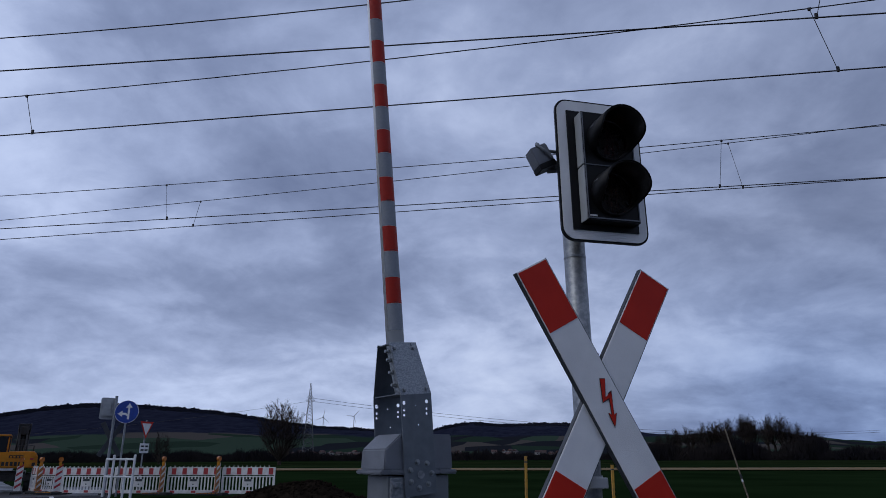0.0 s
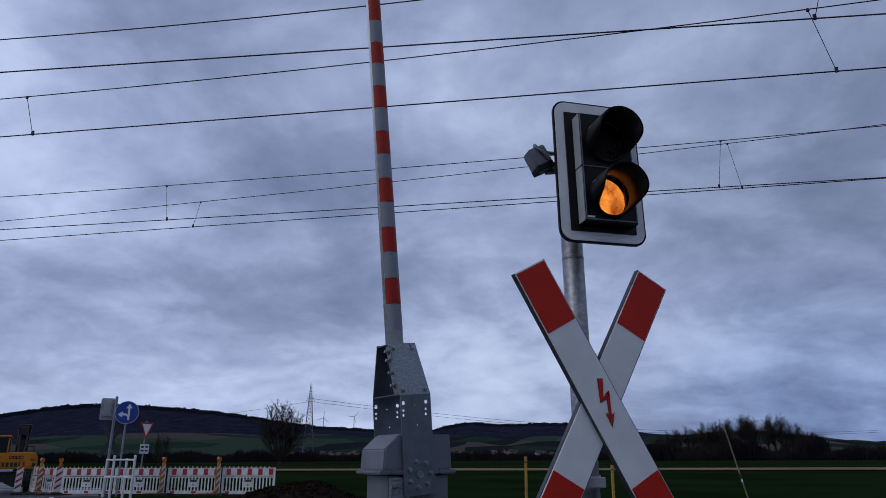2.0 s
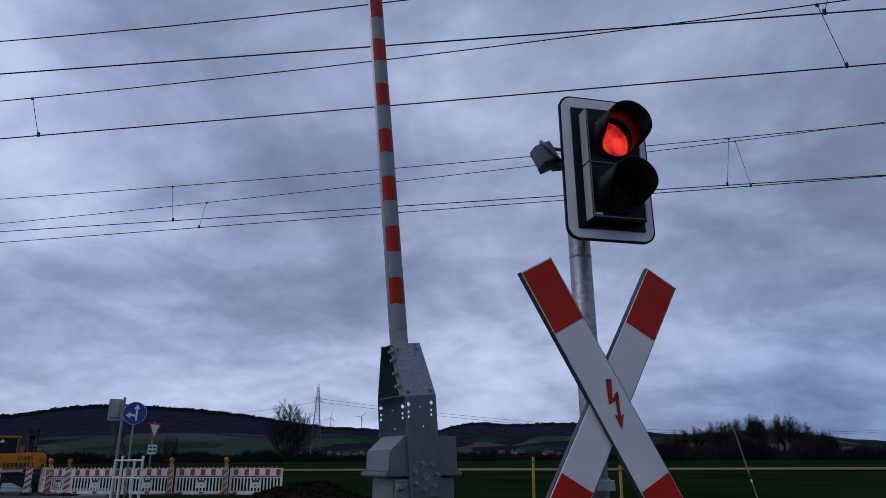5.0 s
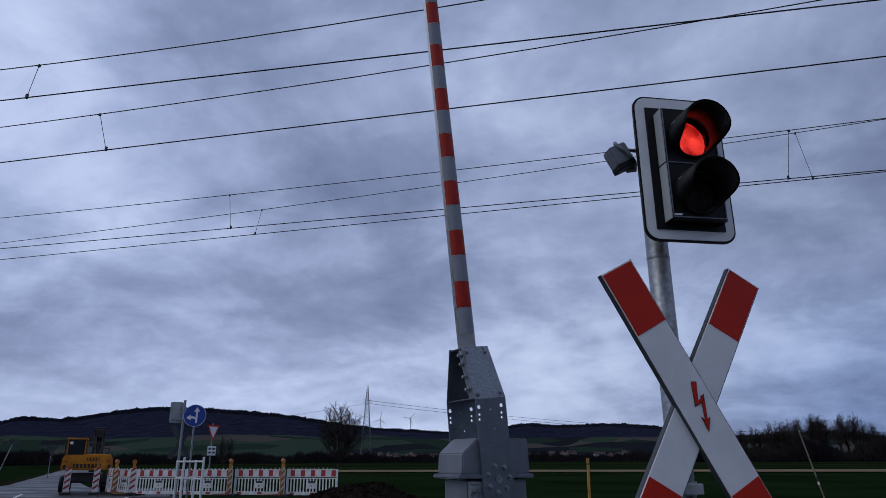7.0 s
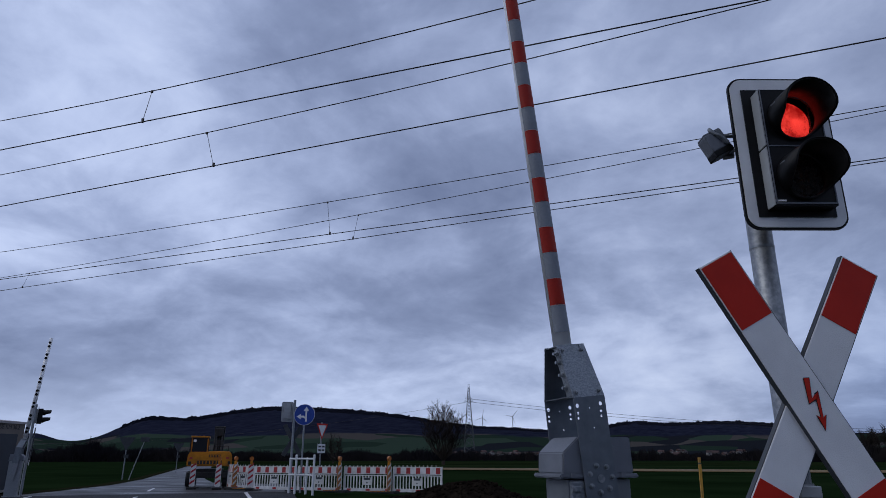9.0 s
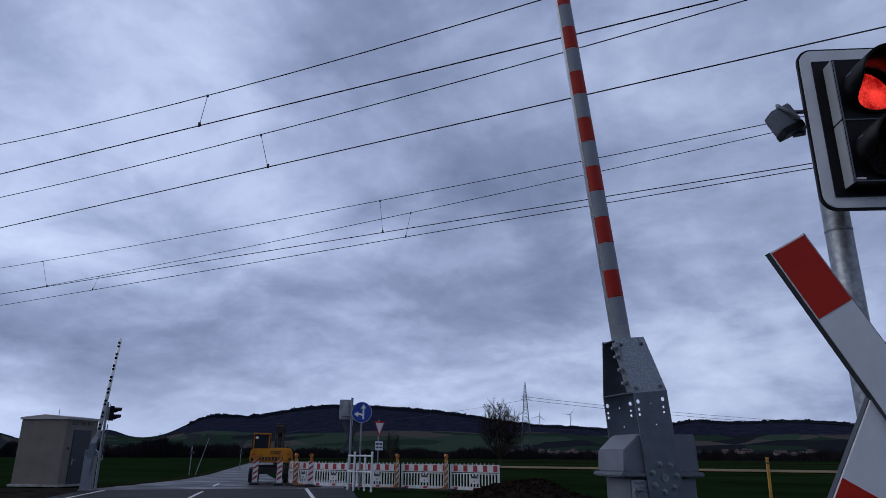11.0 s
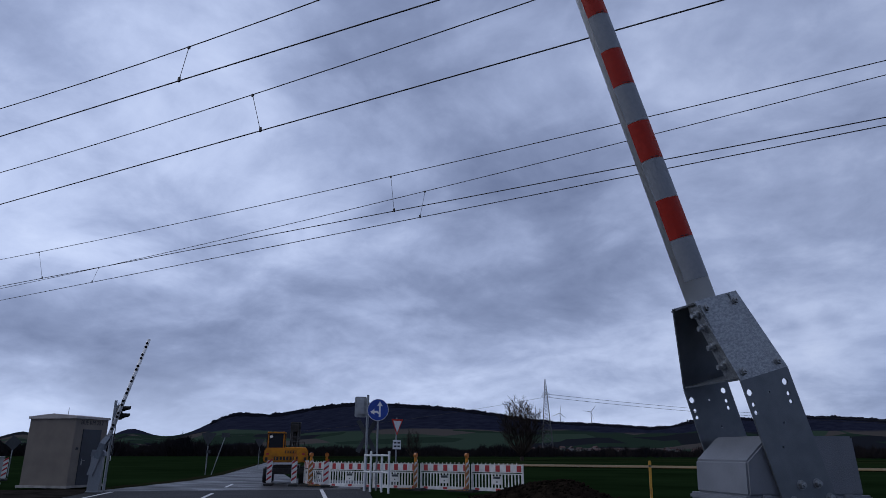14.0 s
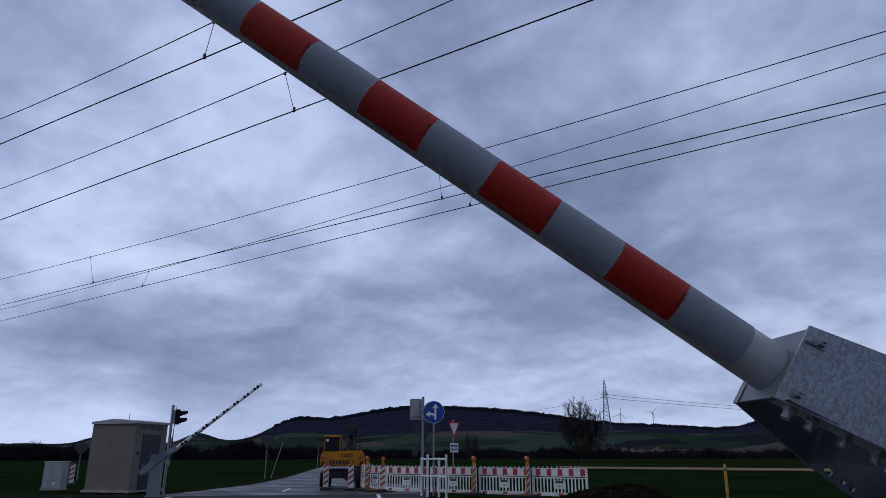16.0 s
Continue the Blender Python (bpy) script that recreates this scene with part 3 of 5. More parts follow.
# ---- near barrier and its far twin ----
def plate_with_holes(outline, holes, th, m):
    """A flat plate in x, z with round holes, th thick along -y, laid by m."""
    bm = B()
    edges = []
    for loop in [outline] + [[(cx + r * math.cos(2 * math.pi * i / 12), cz + r * math.sin(2 * math.pi * i / 12)) for i in range(12)] for cx, cz, r in holes]:
        vs = [bm.verts.new((x, 0, z)) for x, z in loop]
        edges += [bm.edges.new((vs[i], vs[(i + 1) % len(vs)])) for i in range(len(vs))]
    bmesh.ops.triangle_fill(bm, edges=edges, use_beauty=True, use_dissolve=False)
    ext = bmesh.ops.extrude_face_region(bm, geom=bm.faces[:])
    for g in ext["geom"]:
        if isinstance(g, bmesh.types.BMVert):
            g.co.y -= th
    bmesh.ops.recalc_face_normals(bm, faces=bm.faces[:])
    for v in bm.verts:
        v.co = m @ v.co
    return bm


def join(a, b):
    """Adds the geometry of b to a."""
    me = bpy.data.meshes.new("join")
    b.to_mesh(me)
    b.free()
    a.from_mesh(me)
    bpy.data.meshes.remove(me)
    return a


def hex_bolt(r=0.0135, h=0.013):
    bm = B()
    bmesh.ops.create_cone(bm, cap_ends=True, segments=16, radius1=r * 1.3, radius2=r * 1.3, depth=0.003, matrix=pose(0, 0.0015, 0, 90))
    bmesh.ops.create_cone(bm, cap_ends=True, segments=6, radius1=r, radius2=r * 0.94, depth=h, matrix=pose(0, 0.003 + h / 2, 0, -90))
    bmesh.ops.create_cone(bm, cap_ends=True, segments=10, radius1=r * 0.5, radius2=r * 0.4, depth=h, matrix=pose(0, 0.003 + h, 0, -90))
    return mesh_of("bolt", bm, M["bolt"])


LIFT = 1.324          # height of the arm's pivot
S0, S1 = 0.906, 0.1793  # first tape edge and length of a tape field along the boom
BX, BY = 0.055, -0.126  # boom axis beside the pivot
BEND, TOP, TILT = 0.487, 0.820, 6.0


def hole_set(xa, xb, z):
    return [(xa, z, 0.013), (xa + 0.004, z - 0.045, 0.0085), (xa + 0.006, z - 0.075, 0.0085),
            (xb, z, 0.013), (xb + 0.002, z - 0.045, 0.0085), (xb + 0.004, z - 0.075, 0.0085), ((xa + xb) / 2, z - 0.02, 0.0045), ((xa + xb) / 2 - 0.012, z - 0.14, 0.005), ((xa + xb) / 2 + 0.03, z - 0.22, 0.004)]


def barrier(m, label, far=False):
    root = thing("crossing_barrier", label, "barrier", m)
    # post and drive housing, between the two plates
    bm = B()
    box(bm, (-0.012, -0.190, 0.66), (0.43, 0.30, 1.32), bevel=0.012)
    box(bm, (0.0, -0.165, 0.02), (0.52, 0.46, 0.04), bevel=0.006)
    part("post", bm, M["zinc"] if far else M["grey_dark"], root)
    bm = B()
    box(bm, (0.13, -0.030, 1.18), (0.13, 0.03, 0.26), bevel=0.008)
    part("side_panel", bm, M["zinc"], root)
    bm = B()
    box(bm, (0.165, -0.010, 1.265), (0.055, 0.016, 0.035), bevel=0.006)
    tube(bm, (0.185, -0.004, 1.265), (0.185, 0.002, 1.265), 0.008, n=8)
    part("latch", bm, M["zinc"], root, "small bright metal latch")
    bm = B()
    prism(bm, [(-0.268, 1.325), (0.270, 1.325), (0.270, 1.352), (-0.268, 1.352)], -0.375, -0.004)
    bmesh.ops.bevel(bm, geom=bm.edges[:], offset=0.008, segments=2, affect='EDGES')
    part("flange", bm, M["grey_plastic"], root)
    bm = B()
    prism(bm, [(-0.243, 1.352), (0.245, 1.352), (0.238, 1.474), (0.132, 1.566), (-0.232, 1.566)], -0.356, -0.018)
    bmesh.ops.bevel(bm, geom=bm.edges[:], offset=0.007, segments=2, affect='EDGES')
    part("housing_lid", bm, M["grey_plastic"], root, "grey moulded lid with a sloping end")
    for x in (0.18, -0.16):
        bm = B()
        box(bm, (x, -0.006, 1.342), (0.035, 0.010, 0.03), bevel=0.004)
        part("clip", bm, M["grey_plastic"], root)
    # arm: two bent plates, with what they carry as sub-parts
    low = [(-0.103, -0.12), (0.116, -0.12), (0.103, BEND), (-0.116, BEND)]
    high = [(-0.116, 0.0), (0.103, 0.0), (0.148, 0.335), (-0.048, 0.335)]
    near = plate_with_holes(low, hole_set(-0.08, 0.084, BEND - 0.05) + [(0, 0, 0.02)], 0.008, Matrix())
    away = plate_with_holes(low, hole_set(-0.08, 0.084, BEND - 0.05), 0.008, pose(0, -0.395, 0))
    join(away, plate_with_holes([(-0.116, 0.0), (0.103, 0.0), (0.148, 0.388), (-0.048, 0.388)], [], 0.008, pose(0, -0.395, BEND, -31)))
    join(near, away)
    arm = part("boom_bracket", near, M["zinc_plate"], root, "spangled galvanised steel bracket of two bent plates")
    arm.matrix_basis = pose(0, 0, LIFT, 0, 5.3, 0)
    # same bent steel; its brighter colour stands in for light on the tilt
    part("upper_plate", plate_with_holes(high, [], 0.008, pose(0, 0, BEND, TILT)), M["spangle_lit"], arm, "spangled upper plate, coloured brighter as if lit from above")
    bm = B()
    box(bm, (0.050, -0.130, TOP - 0.006), (0.185, 0.185, 0.006))
    part("top_plate", bm, M["zinc_plate"], arm)
    bm = B()
    box(bm, (0, 0, 0), (0.006, 0.070, 0.315), pose(0.116, -0.055, 0.645, 0, 8, 0))
    # folded edge shares the painted lit tone
    part("folded_edge", bm, M["spangle_lit"], arm)
    bm = B()
    box(bm, (-0.006, -0.198, BEND + 0.008), (0.215, 0.37, 0.006))
    box(bm, (-0.075, -0.130, 0.65), (0.006, 0.20, 0.31), pose(0.0, 0, 0, 0, 9, 0) @ pose(-0.06, 0, 0))
    part("web", bm, M["zinc_plate"], arm)
    bolt = hex_bolt()
    places = [(-0.024, TOP - 0.035), (0.112, TOP - 0.035), (-0.085, BEND + 0.03), (0.075, BEND + 0.03)]
    for x, z in places:
        b_ = new("bolt", bolt)
        b_.parent, b_.matrix_basis = arm, pose(0, 0, BEND, TILT) @ pose(x, 0.0, z - BEND)
    for i in range(7):
        a = radians(25 + i * 360 / 7)
        b_ = new("bolt", bolt)
        b_.parent, b_.matrix_basis = arm, pose(0.078 * math.cos(a), 0.0, 0.078 * math.sin(a))
    for z in (0.55, 0.63, 0.71, 0.765):
        bm = B()
        tube(bm, (0.070 + 0.14 * (z - 0.5), -0.060, z), (0.128 + 0.14 * (z - 0.5), -0.064, z + 0.004), 0.010, n=10)
        tube(bm, (0.101 + 0.14 * (z - 0.5), -0.062, z + 0.002), (0.112 + 0.14 * (z - 0.5), -0.063, z + 0.003), 0.016, n=6)
        part("stud", bm, M["bolt"], arm)
    bm = B()
    tube(bm, (0, -0.395, 0), (0, 0.006, 0), 0.024, n=20)
    part("hub", bm, M["zinc"], arm)
    bm = B()
    thick = 1.35 if far else 1.0
    reach = 4.80 if far else 5.45
    tube(bm, (BX, BY, 0.765), (BX, BY, reach), 0.0595 * thick, 0.048 * thick, n=40)
    tube(bm, (BX, BY, reach), (BX, BY, reach + 0.02), 0.048 * thick, 0.040 * thick, n=40)
    part("boom", bm, M["boom_white"], arm, "tapering white tubular boom", smooth=False).data.shade_smooth()
    if far:
        for y_ in (0.0, -0.39):
            bm = B()
            prism(bm, [(-0.12, -0.10), (0.13, -0.10), (0.10, -0.72), (-0.10, -0.72)], y_ - 0.03, y_ + 0.01)
            part("counterweight_plate", bm, M["zinc"], arm)
        for k in range(8):
            for dz in (0, 0.15):
                z = 1.08 + k * 0.485 + dz
                bm = B()
                rz_ = 0.081 - 0.016 * (z - 0.6) / 4.4
                tube(bm, (BX, BY - rz_ - 0.004, z), (BX, BY - rz_ + 0.03, z), 0.052, n=14)
                part("reflector", bm, M["black"], arm)
        return root, arm
    n_t = 26
    for k in range(n_t):
        z0, z1 = S0 + k * S1 + 0.001, S0 + (k + 1) * S1 - 0.001
        bm = B()
        ra, rb = (0.0607 - 0.0115 * (z - 0.765) / 4.685 for z in (z0, z1))
        rows = []
        for i in range(29):
            a = radians(20 + 254 * i / 28)
            rows.append((bm.verts.new((BX + ra * math.cos(a), BY + ra * math.sin(a), z0)), bm.verts.new((BX + rb * math.cos(a), BY + rb * math.sin(a), z1))))
        for i in range(28):
            bm.faces.new((rows[i][0], rows[i + 1][0], rows[i + 1][1], rows[i][1]))
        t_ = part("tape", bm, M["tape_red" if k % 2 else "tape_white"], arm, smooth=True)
        if k % 2 and k < 9:     # fine printed line along the field's edge, too small to read
            bm = B()
            for i in range(9):
                a = radians(66 + 4.2 * i)
                if i == 4:
                    continue
                c = Vector((BX + (ra + 0.0016) * math.cos(a), BY + (ra + 0.0016) * math.sin(a), z0 + 0.006))
                box(bm, (0, 0, 0), (0.001, 0.0026, 0.0042), Matrix.Translation(c) @ Matrix.Rotation(a, 4, 'Z'))
            part("print", bm, M["ink"], arm)
    return root, arm


near_barrier, near_arm = barrier(pose(*W(0, 0), 0, 0, HEAD), "grey level crossing barrier with a red and white striped boom")
FAR_AT = (-25.1, 19.55)
far_barrier, far_arm = barrier(pose(*FAR_AT, 0, 0, 0, HEAD - 180), "galvanised crossing barrier with a white boom beside a hut", far=True)


# ---- signal post with saltire and lamps ----
def saltire(root, c, beta, half, length, wide, red, y_front, white, redm):
    for k, (sg, yo) in enumerate(((-1, -0.010), (1, 0.010))):
        m = pose(*c, 0, 0, beta) @ pose(0.006 * (sg > 0), yo, 0, 0, sg * (half + 0.7 * (sg > 0)), 0)
        bm = B()
        box(bm, (0, 0.009, 0), (wide, 0.018, 2 * length), m, bevel=0.004)
        arm_ = part("cross_arm", bm, white, root)
        if redm is None:
            continue
        for s in (1, -1):
            bm = B()
            box(bm, (0, -0.0012, s * (length - red / 2 - 0.004)), (wide - 0.008, 0.0016, red - 0.006), m)
            part("red_end", bm, redm, arm_)
        bm = B()
        for s in (1, -1):
            box(bm, (s * (wide / 2 + 0.001), 0.0165, 0), (0.004, 0.027, 2 * length), m)
        part("edge_profile", bm, M["sign_back"], arm_)


def hood(bm, r, long, short, m):
    """A lamp hood round -y, cut away below."""
    n = 40
    for rr, flip in ((r, False), (r - 0.004, True)):
        ring = []
        for i in range(n):
            a = 2 * math.pi * i / n
            c = math.cos(a)      # 1 at the top
            f_ = 1 / (1 + math.exp(-(c + 0.42) * 7))
            ln = short + (long - short) * f_
            ring.append((bm.verts.new(m @ Vector((rr * math.sin(a), 0, rr * c))), bm.verts.new(m @ Vector((rr * math.sin(a) * 1.03, -ln, rr * c * 1.03)))))
        for i in range(n):
            q = (ring[i][0], ring[i][1], ring[(i + 1) % n][1], ring[(i + 1) % n][0])
            bm.faces.new(q if flip else q[::-1])
        if flip:
            for i in range(n):
                j = (i + 1) % n
                bm.faces.new((outer[i][1], outer[j][1], ring[j][1], ring[i][1]))
        outer = ring
    return bm


def signal_head(root, c, beta, keyed):
    h = pose(*c, 0, 0, beta) @ Matrix.Scale(1.045, 4)
    bm = B()
    prism(bm, rounded(0.405, 0.668, 0.058), 0.004, 0.016)
    for v in bm.verts:
        v.co = h @ v.co
    board = part("contrast_board", bm, M["black"], root, "white rimmed black backing board")
    bm = B()
    outline = rounded(0.389, 0.652, 0.052)
    prism(bm, outline, 0.0005, 0.004)
    for v in bm.verts:
        v.co = h @ v.co
    part("white_border", bm, M["sign_white"], board)
    bm = B()
    box(bm, (0, -0.003, -0.005), (0.305, 0.006, 0.560), h)
    part("inner_panel", bm, M["black"], board)
    h = h @ pose(0.008, 0, -0.009)
    leaves = []
    body = B()
    for s in (1, -1):
        zc = s * 0.126
        # housing front built as a frame round the lamp's opening
        pl = plate_with_holes([(-0.118, zc - 0.124), (0.118, zc - 0.124), (0.118, zc + 0.124), (-0.118, zc + 0.124)], [(0, zc, 0.094)], 0.006, pose(0, -0.058, 0))
        join(body, pl)
    for x, w_, z, hh in ((-0.118, 0.004, 0, 0.502), (0.118, 0.004, 0, 0.502)):
        box(body, (x, -0.034, z), (w_, 0.062, hh))
    for z in (-0.249, 0.249):
        box(body, (0, -0.034, z), (0.240, 0.062, 0.004))
    for v in body.verts:
        v.co = h @ v.co
    hb = part("lamp_housing", body, M["black"], root)
    bm = B()
    for zc in (0.126, -0.126):
        box(bm, (-0.1225, -0.036, zc), (0.004, 0.058, 0.244), h)
    part("side_strip", bm, M["grey_cab"], hb, "light grey edge strip")
    bm = B()
    for z in (-0.252,):
        box(bm, (0, -0.066, z + 0.010), (0.236, 0.004, 0.005), h)
    box(bm, (0, -0.066, 0.0), (0.236, 0.004, 0.004), h)
    for x in (-0.116, 0.116):
        box(bm, (x, -0.066, 0.003), (0.004, 0.004, 0.490), h)
    part("lower_bead", bm, M["grey_plastic"], hb)
    bm = B()
    box(bm, (-0.095, -0.0662, -0.232), (0.032, 0.004, 0.007), h)
    part("type_plate", bm, M["sign_white"], hb)
    for s, lamp in ((1, "lens_red"), (-1, "lens_yellow")):
        zc = s * 0.126
        bm = B()
        tube(bm, (0, -0.0105, zc), (0, -0.012, zc), 0.097, n=40)
        for v in bm.verts:
            v.co = h @ v.co
        part("lamp", bm, M[lamp], root, "glowing %s signal lamp" % ("red" if s > 0 else "yellow"))
        bm = B()
        hood(bm, 0.099, 0.150, 0.020, pose(0, -0.064, zc, 5))
        for v in bm.verts:
            v.co = h @ v.co
        bmesh.ops.recalc_face_normals(bm, faces=bm.faces[:])
        hd = part("hood", bm, M["black"], root, smooth=True)
        bm = B()        # ribbed lining that catches the lamp's light
        hood(bm, 0.0945, 0.146, 0.018, pose(0, -0.064, zc, 5))
        for v in bm.verts:
            v.co = h @ v.co
        bmesh.ops.recalc_face_normals(bm, faces=bm.faces[:])
        part("lining", bm, M["hood_inner"], hd, smooth=True)
        bm = B()
        box(bm, (-0.085, -0.100, zc + 0.02), (0.012, 0.035, 0.045), pose(0, 0, 0), bevel=0.003)
        for v in bm.verts:
            v.co = h @ v.co
        part("hood_clip", bm, M["grey_dark"], hd)
        pair = []
        for side in (-1, 1):        # narrow added leaves blank the unlit lamp; they stack behind the housing's frame
            for k in range(4):
                bm = B()
                yd = -0.020 - 0.0034 * k
                box(bm, (side * (0.01175 + 0.0235 * k), yd, zc), (0.0260, 0.002, 0.200))
                lf = part("shutter", bm, M["lens_dark"], root, "added dark leaf that blanks the unlit lamp")
                lf.matrix_basis = h
                pair.append((lf, side * (0.0925 - 0.0235 * k)))
        leaves.append(pair)
    return h, leaves


SIGN_AT, BOARD_AT = (1.039, 3.978, 1.641), (1.108, 4.010, 2.680)
sig = thing("crossing_signal", "galvanised post with white and red saltire and two-lamp signal", "signal", pose(0, 0, 0))
bm = B()
tube(bm, (0.966, 4.12, 0), (0.966, 4.12, 2.98), 0.049, n=28)
part("post", bm, M["zinc"], sig, "spangled galvanised round post", smooth=False).data.shade_smooth()
for z0, z1, r_ in ((2.295, 2.305, 0.0505), (0, 0.03, 0.11)):
    bm = B()
    tube(bm, (0.966, 4.12, z0), (0.966, 4.12, z1), r_, n=28)
    part("collar", bm, M["zinc"], sig)
for z in (1.30, 1.80):
    bm = B()
    tube(bm, (0.966, 4.12, z), (0.966, 4.12, z + 0.05), 0.056, n=24)
    box(bm, (1.00, 4.035, z + 0.025), (0.07, 0.05, 0.04), bevel=0.003)
    box(bm, (0.917, 4.05, z + 0.025), (0.035, 0.07, 0.035), bevel=0.004)
    part("clamp", bm, M["alu"], sig)
saltire(sig, SIGN_AT, 28.9, 29.1, 0.631, 0.158, 0.282, 0, M["sign_white"], M["sign_red"])
# lightning arrow on the front arm
ma = pose(*SIGN_AT, 0, 0, 28.9) @ pose(0.004, -0.0115, 0.004, 0, -3, 0) @ Matrix.Diagonal((0.88, 1, 0.87, 1))
bm = B()
for pts in ([(-0.020, 0.100), (0.004, 0.100), (-0.004, 0.012), (-0.018, -0.006)],
            [(-0.018, -0.006), (-0.004, 0.012), (0.030, 0.040), (0.029, 0.018)],
            [(0.017, 0.030), (0.030, 0.040), (0.030, -0.075), (0.022, -0.075)],
            [(0.006, -0.058), (0.026, -0.072), (0.044, -0.058), (0.030, -0.118)]):
    prism(bm, pts, -0.0035, -0.0012, ma)
part("lightning_arrow", bm, M["sign_red"], sig, "red lightning arrow with a dark outline")
bm = B()
for pts in ([(-0.023, 0.103), (0.007, 0.103), (-0.001, 0.010), (-0.021, -0.012)], [(-0.021, -0.012), (-0.001, 0.010), (0.034, 0.047), (0.032, 0.012)],
            [(0.014, 0.034), (0.034, 0.046), (0.033, -0.075), (0.019, -0.075)], [(0.001, -0.056), (0.026, -0.076), (0.049, -0.056), (0.030, -0.126)]):
    prism(bm, pts, -0.0017, -0.0008, ma)
part("arrow_outline", bm, M["ink"], sig)
head_pose, head_leaves = signal_head(sig, BOARD_AT, 23.6, True)
for z in (2.86, 2.50):
    bm = B()
    box(bm, (1.03, 4.08, z), (0.13, 0.05, 0.05), pose(0, 0, 0), bevel=0.005)
    part("bracket", bm, M["zinc"], sig)
# little camera box on an arm
mc = pose(0.836, 4.00, 2.752, 0, -27, 22) @ Matrix.Scale(0.82, 4)
bm = B()
box(bm, (0, 0, 0.012), (0.104, 0.100, 0.100), mc, bevel=0.006)
box(bm, (0, 0, 0.066), (0.098, 0.094, 0.012), mc, bevel=0.004)
dv = part("detector", bm, M["grey_plastic"], sig, "grey box detector on a short arm")
bm = B()
box(bm, (0, 0, -0.052), (0.106, 0.102, 0.034), mc, bevel=0.004)
part("detector_front", bm, M["black"], dv)
bm = B()
box(bm, (0.030, -0.053, 0.020), (0.030, 0.010, 0.085), mc, bevel=0.004)
tube(bm, mc @ Vector((0.050, 0.0, 0.02)), (0.905, 4.06, 2.735), 0.014, n=10)
box(bm, (0.885, 4.055, 2.735), (0.05, 0.04, 0.05), bevel=0.006)
part("arm", bm, M["grey_dark"], dv)
bm = B()        # corrugated cable that loops over the box
loop = [mc @ Vector((0.035, -0.062, -0.030)), mc @ Vector((0.012, -0.062, 0.030)), mc @ Vector((-0.004, -0.045, 0.072)), mc @ Vector((0.020, -0.010, 0.092)),
        Vector((0.850, 4.03, 2.812)), Vector((0.930, 4.06, 2.808))]
for a, b_ in zip(loop, loop[1:]):
    tube(bm, a, b_, 0.0085, n=10)
    bmesh.ops.create_uvsphere(bm, u_segments=10, v_segments=6, radius=0.0085, matrix=Matrix.Translation(b_))
part("cable", bm, M["grey_dark"], dv, "ribbed grey cable")


# ---- overhead line ----
def wire(name, ends, sag, r, label, n=40):
    """A wire between two points, hanging sag metres at mid-span."""
    a, b_ = Vector(ends[0]), Vector(ends[1])
    cu = bpy.data.curves.new(name, 'CURVE')
    cu.dimensions, cu.bevel_depth, cu.bevel_resolution = '3D', r, 1
    sp = cu.splines.new('POLY')
    sp.points.add(n)
    for i in range(n + 1):
        s = i / n
        p = a.lerp(b_, s)
        sp.points[i].co = (p.x, p.y, p.z - 4 * sag * s * (1 - s), 1)
    cu.materials.append(M["wire"])
    return tagged(new(name, cu), label, "wire", "overhead line")


LINES = (  # contact y at x = 0, its slope, height; messenger y, lowest x, lowest height, curve; droppers: foot x, head x
    (7.814, 0.0691, 6.119, 7.408, 0.51, 6.452, 0.00386, ((-18.6, -18.5), (-6.66, -6.62), (3.94, 3.90), (14, 14))),
    (8.795, 0.0285, 5.905, 8.523, -2.81, 6.452, 0.00208, ((-18.4, -18.5), (-6.43, -6.56), (4.43, 4.07), (15, 15))),
    (12.854, 0.0245, 6.072, 12.598, -3.27, 6.783, 0.00084, ((-29.5, -29.6), (-18.3, -19.05), (-6.84, -6.88), (3.93, 3.97), (14.5, 14.5))),
    (13.854, -0.0097, 6.357, 14.077, -23.58, 6.779, 0.00085, ((-28.5, -28.5), (-18.6, -18.45), (-7.00, -6.97), (4.57, 4.49), (14, 14))))
for yc, sl, zc, ym, xm, zm, kk, drops in LINES:
    mz = lambda x: zm + kk * (x - xm) ** 2
    wire("contact_wire", ((-44, yc - 44 * sl, zc), (34, yc + 34 * sl, zc)), 0.0, 0.0085, "taut dark contact wire over the track", 4)
    cu = bpy.data.curves.new("messenger_wire", 'CURVE')
    cu.dimensions, cu.bevel_depth, cu.bevel_resolution = '3D', 0.0072, 1
    sp = cu.splines.new('POLY')
    sp.points.add(60)
    for i in range(61):
        x = -44 + 78 * i / 60
        sp.points[i].co = (x, ym, mz(x), 1)
    cu.materials.append(M["wire"])
    tagged(new("messenger_wire", cu), "slack dark messenger wire above the contact wire", "wire", "overhead line")
    for xd, xt in drops:
        bm = B()
        yb = yc + sl * xd
        tube(bm, (xd, yb, zc), (xt, ym, mz(xt)), 0.0042, n=6)
        d_ = solid("dropper", bm, M["wire"], "thin dropper wire between two line wires", "wire", group="droppers")
        for x_, y_, z_, h_ in ((xd, yb, zc + 0.02, 0.07), (xt, ym, mz(xt) - 0.01, 0.04)):
            bm = B()
            box(bm, (x_, y_, z_), (0.035, 0.026, h_), bevel=0.006)
            part("clamp", bm, M["wire"], d_)


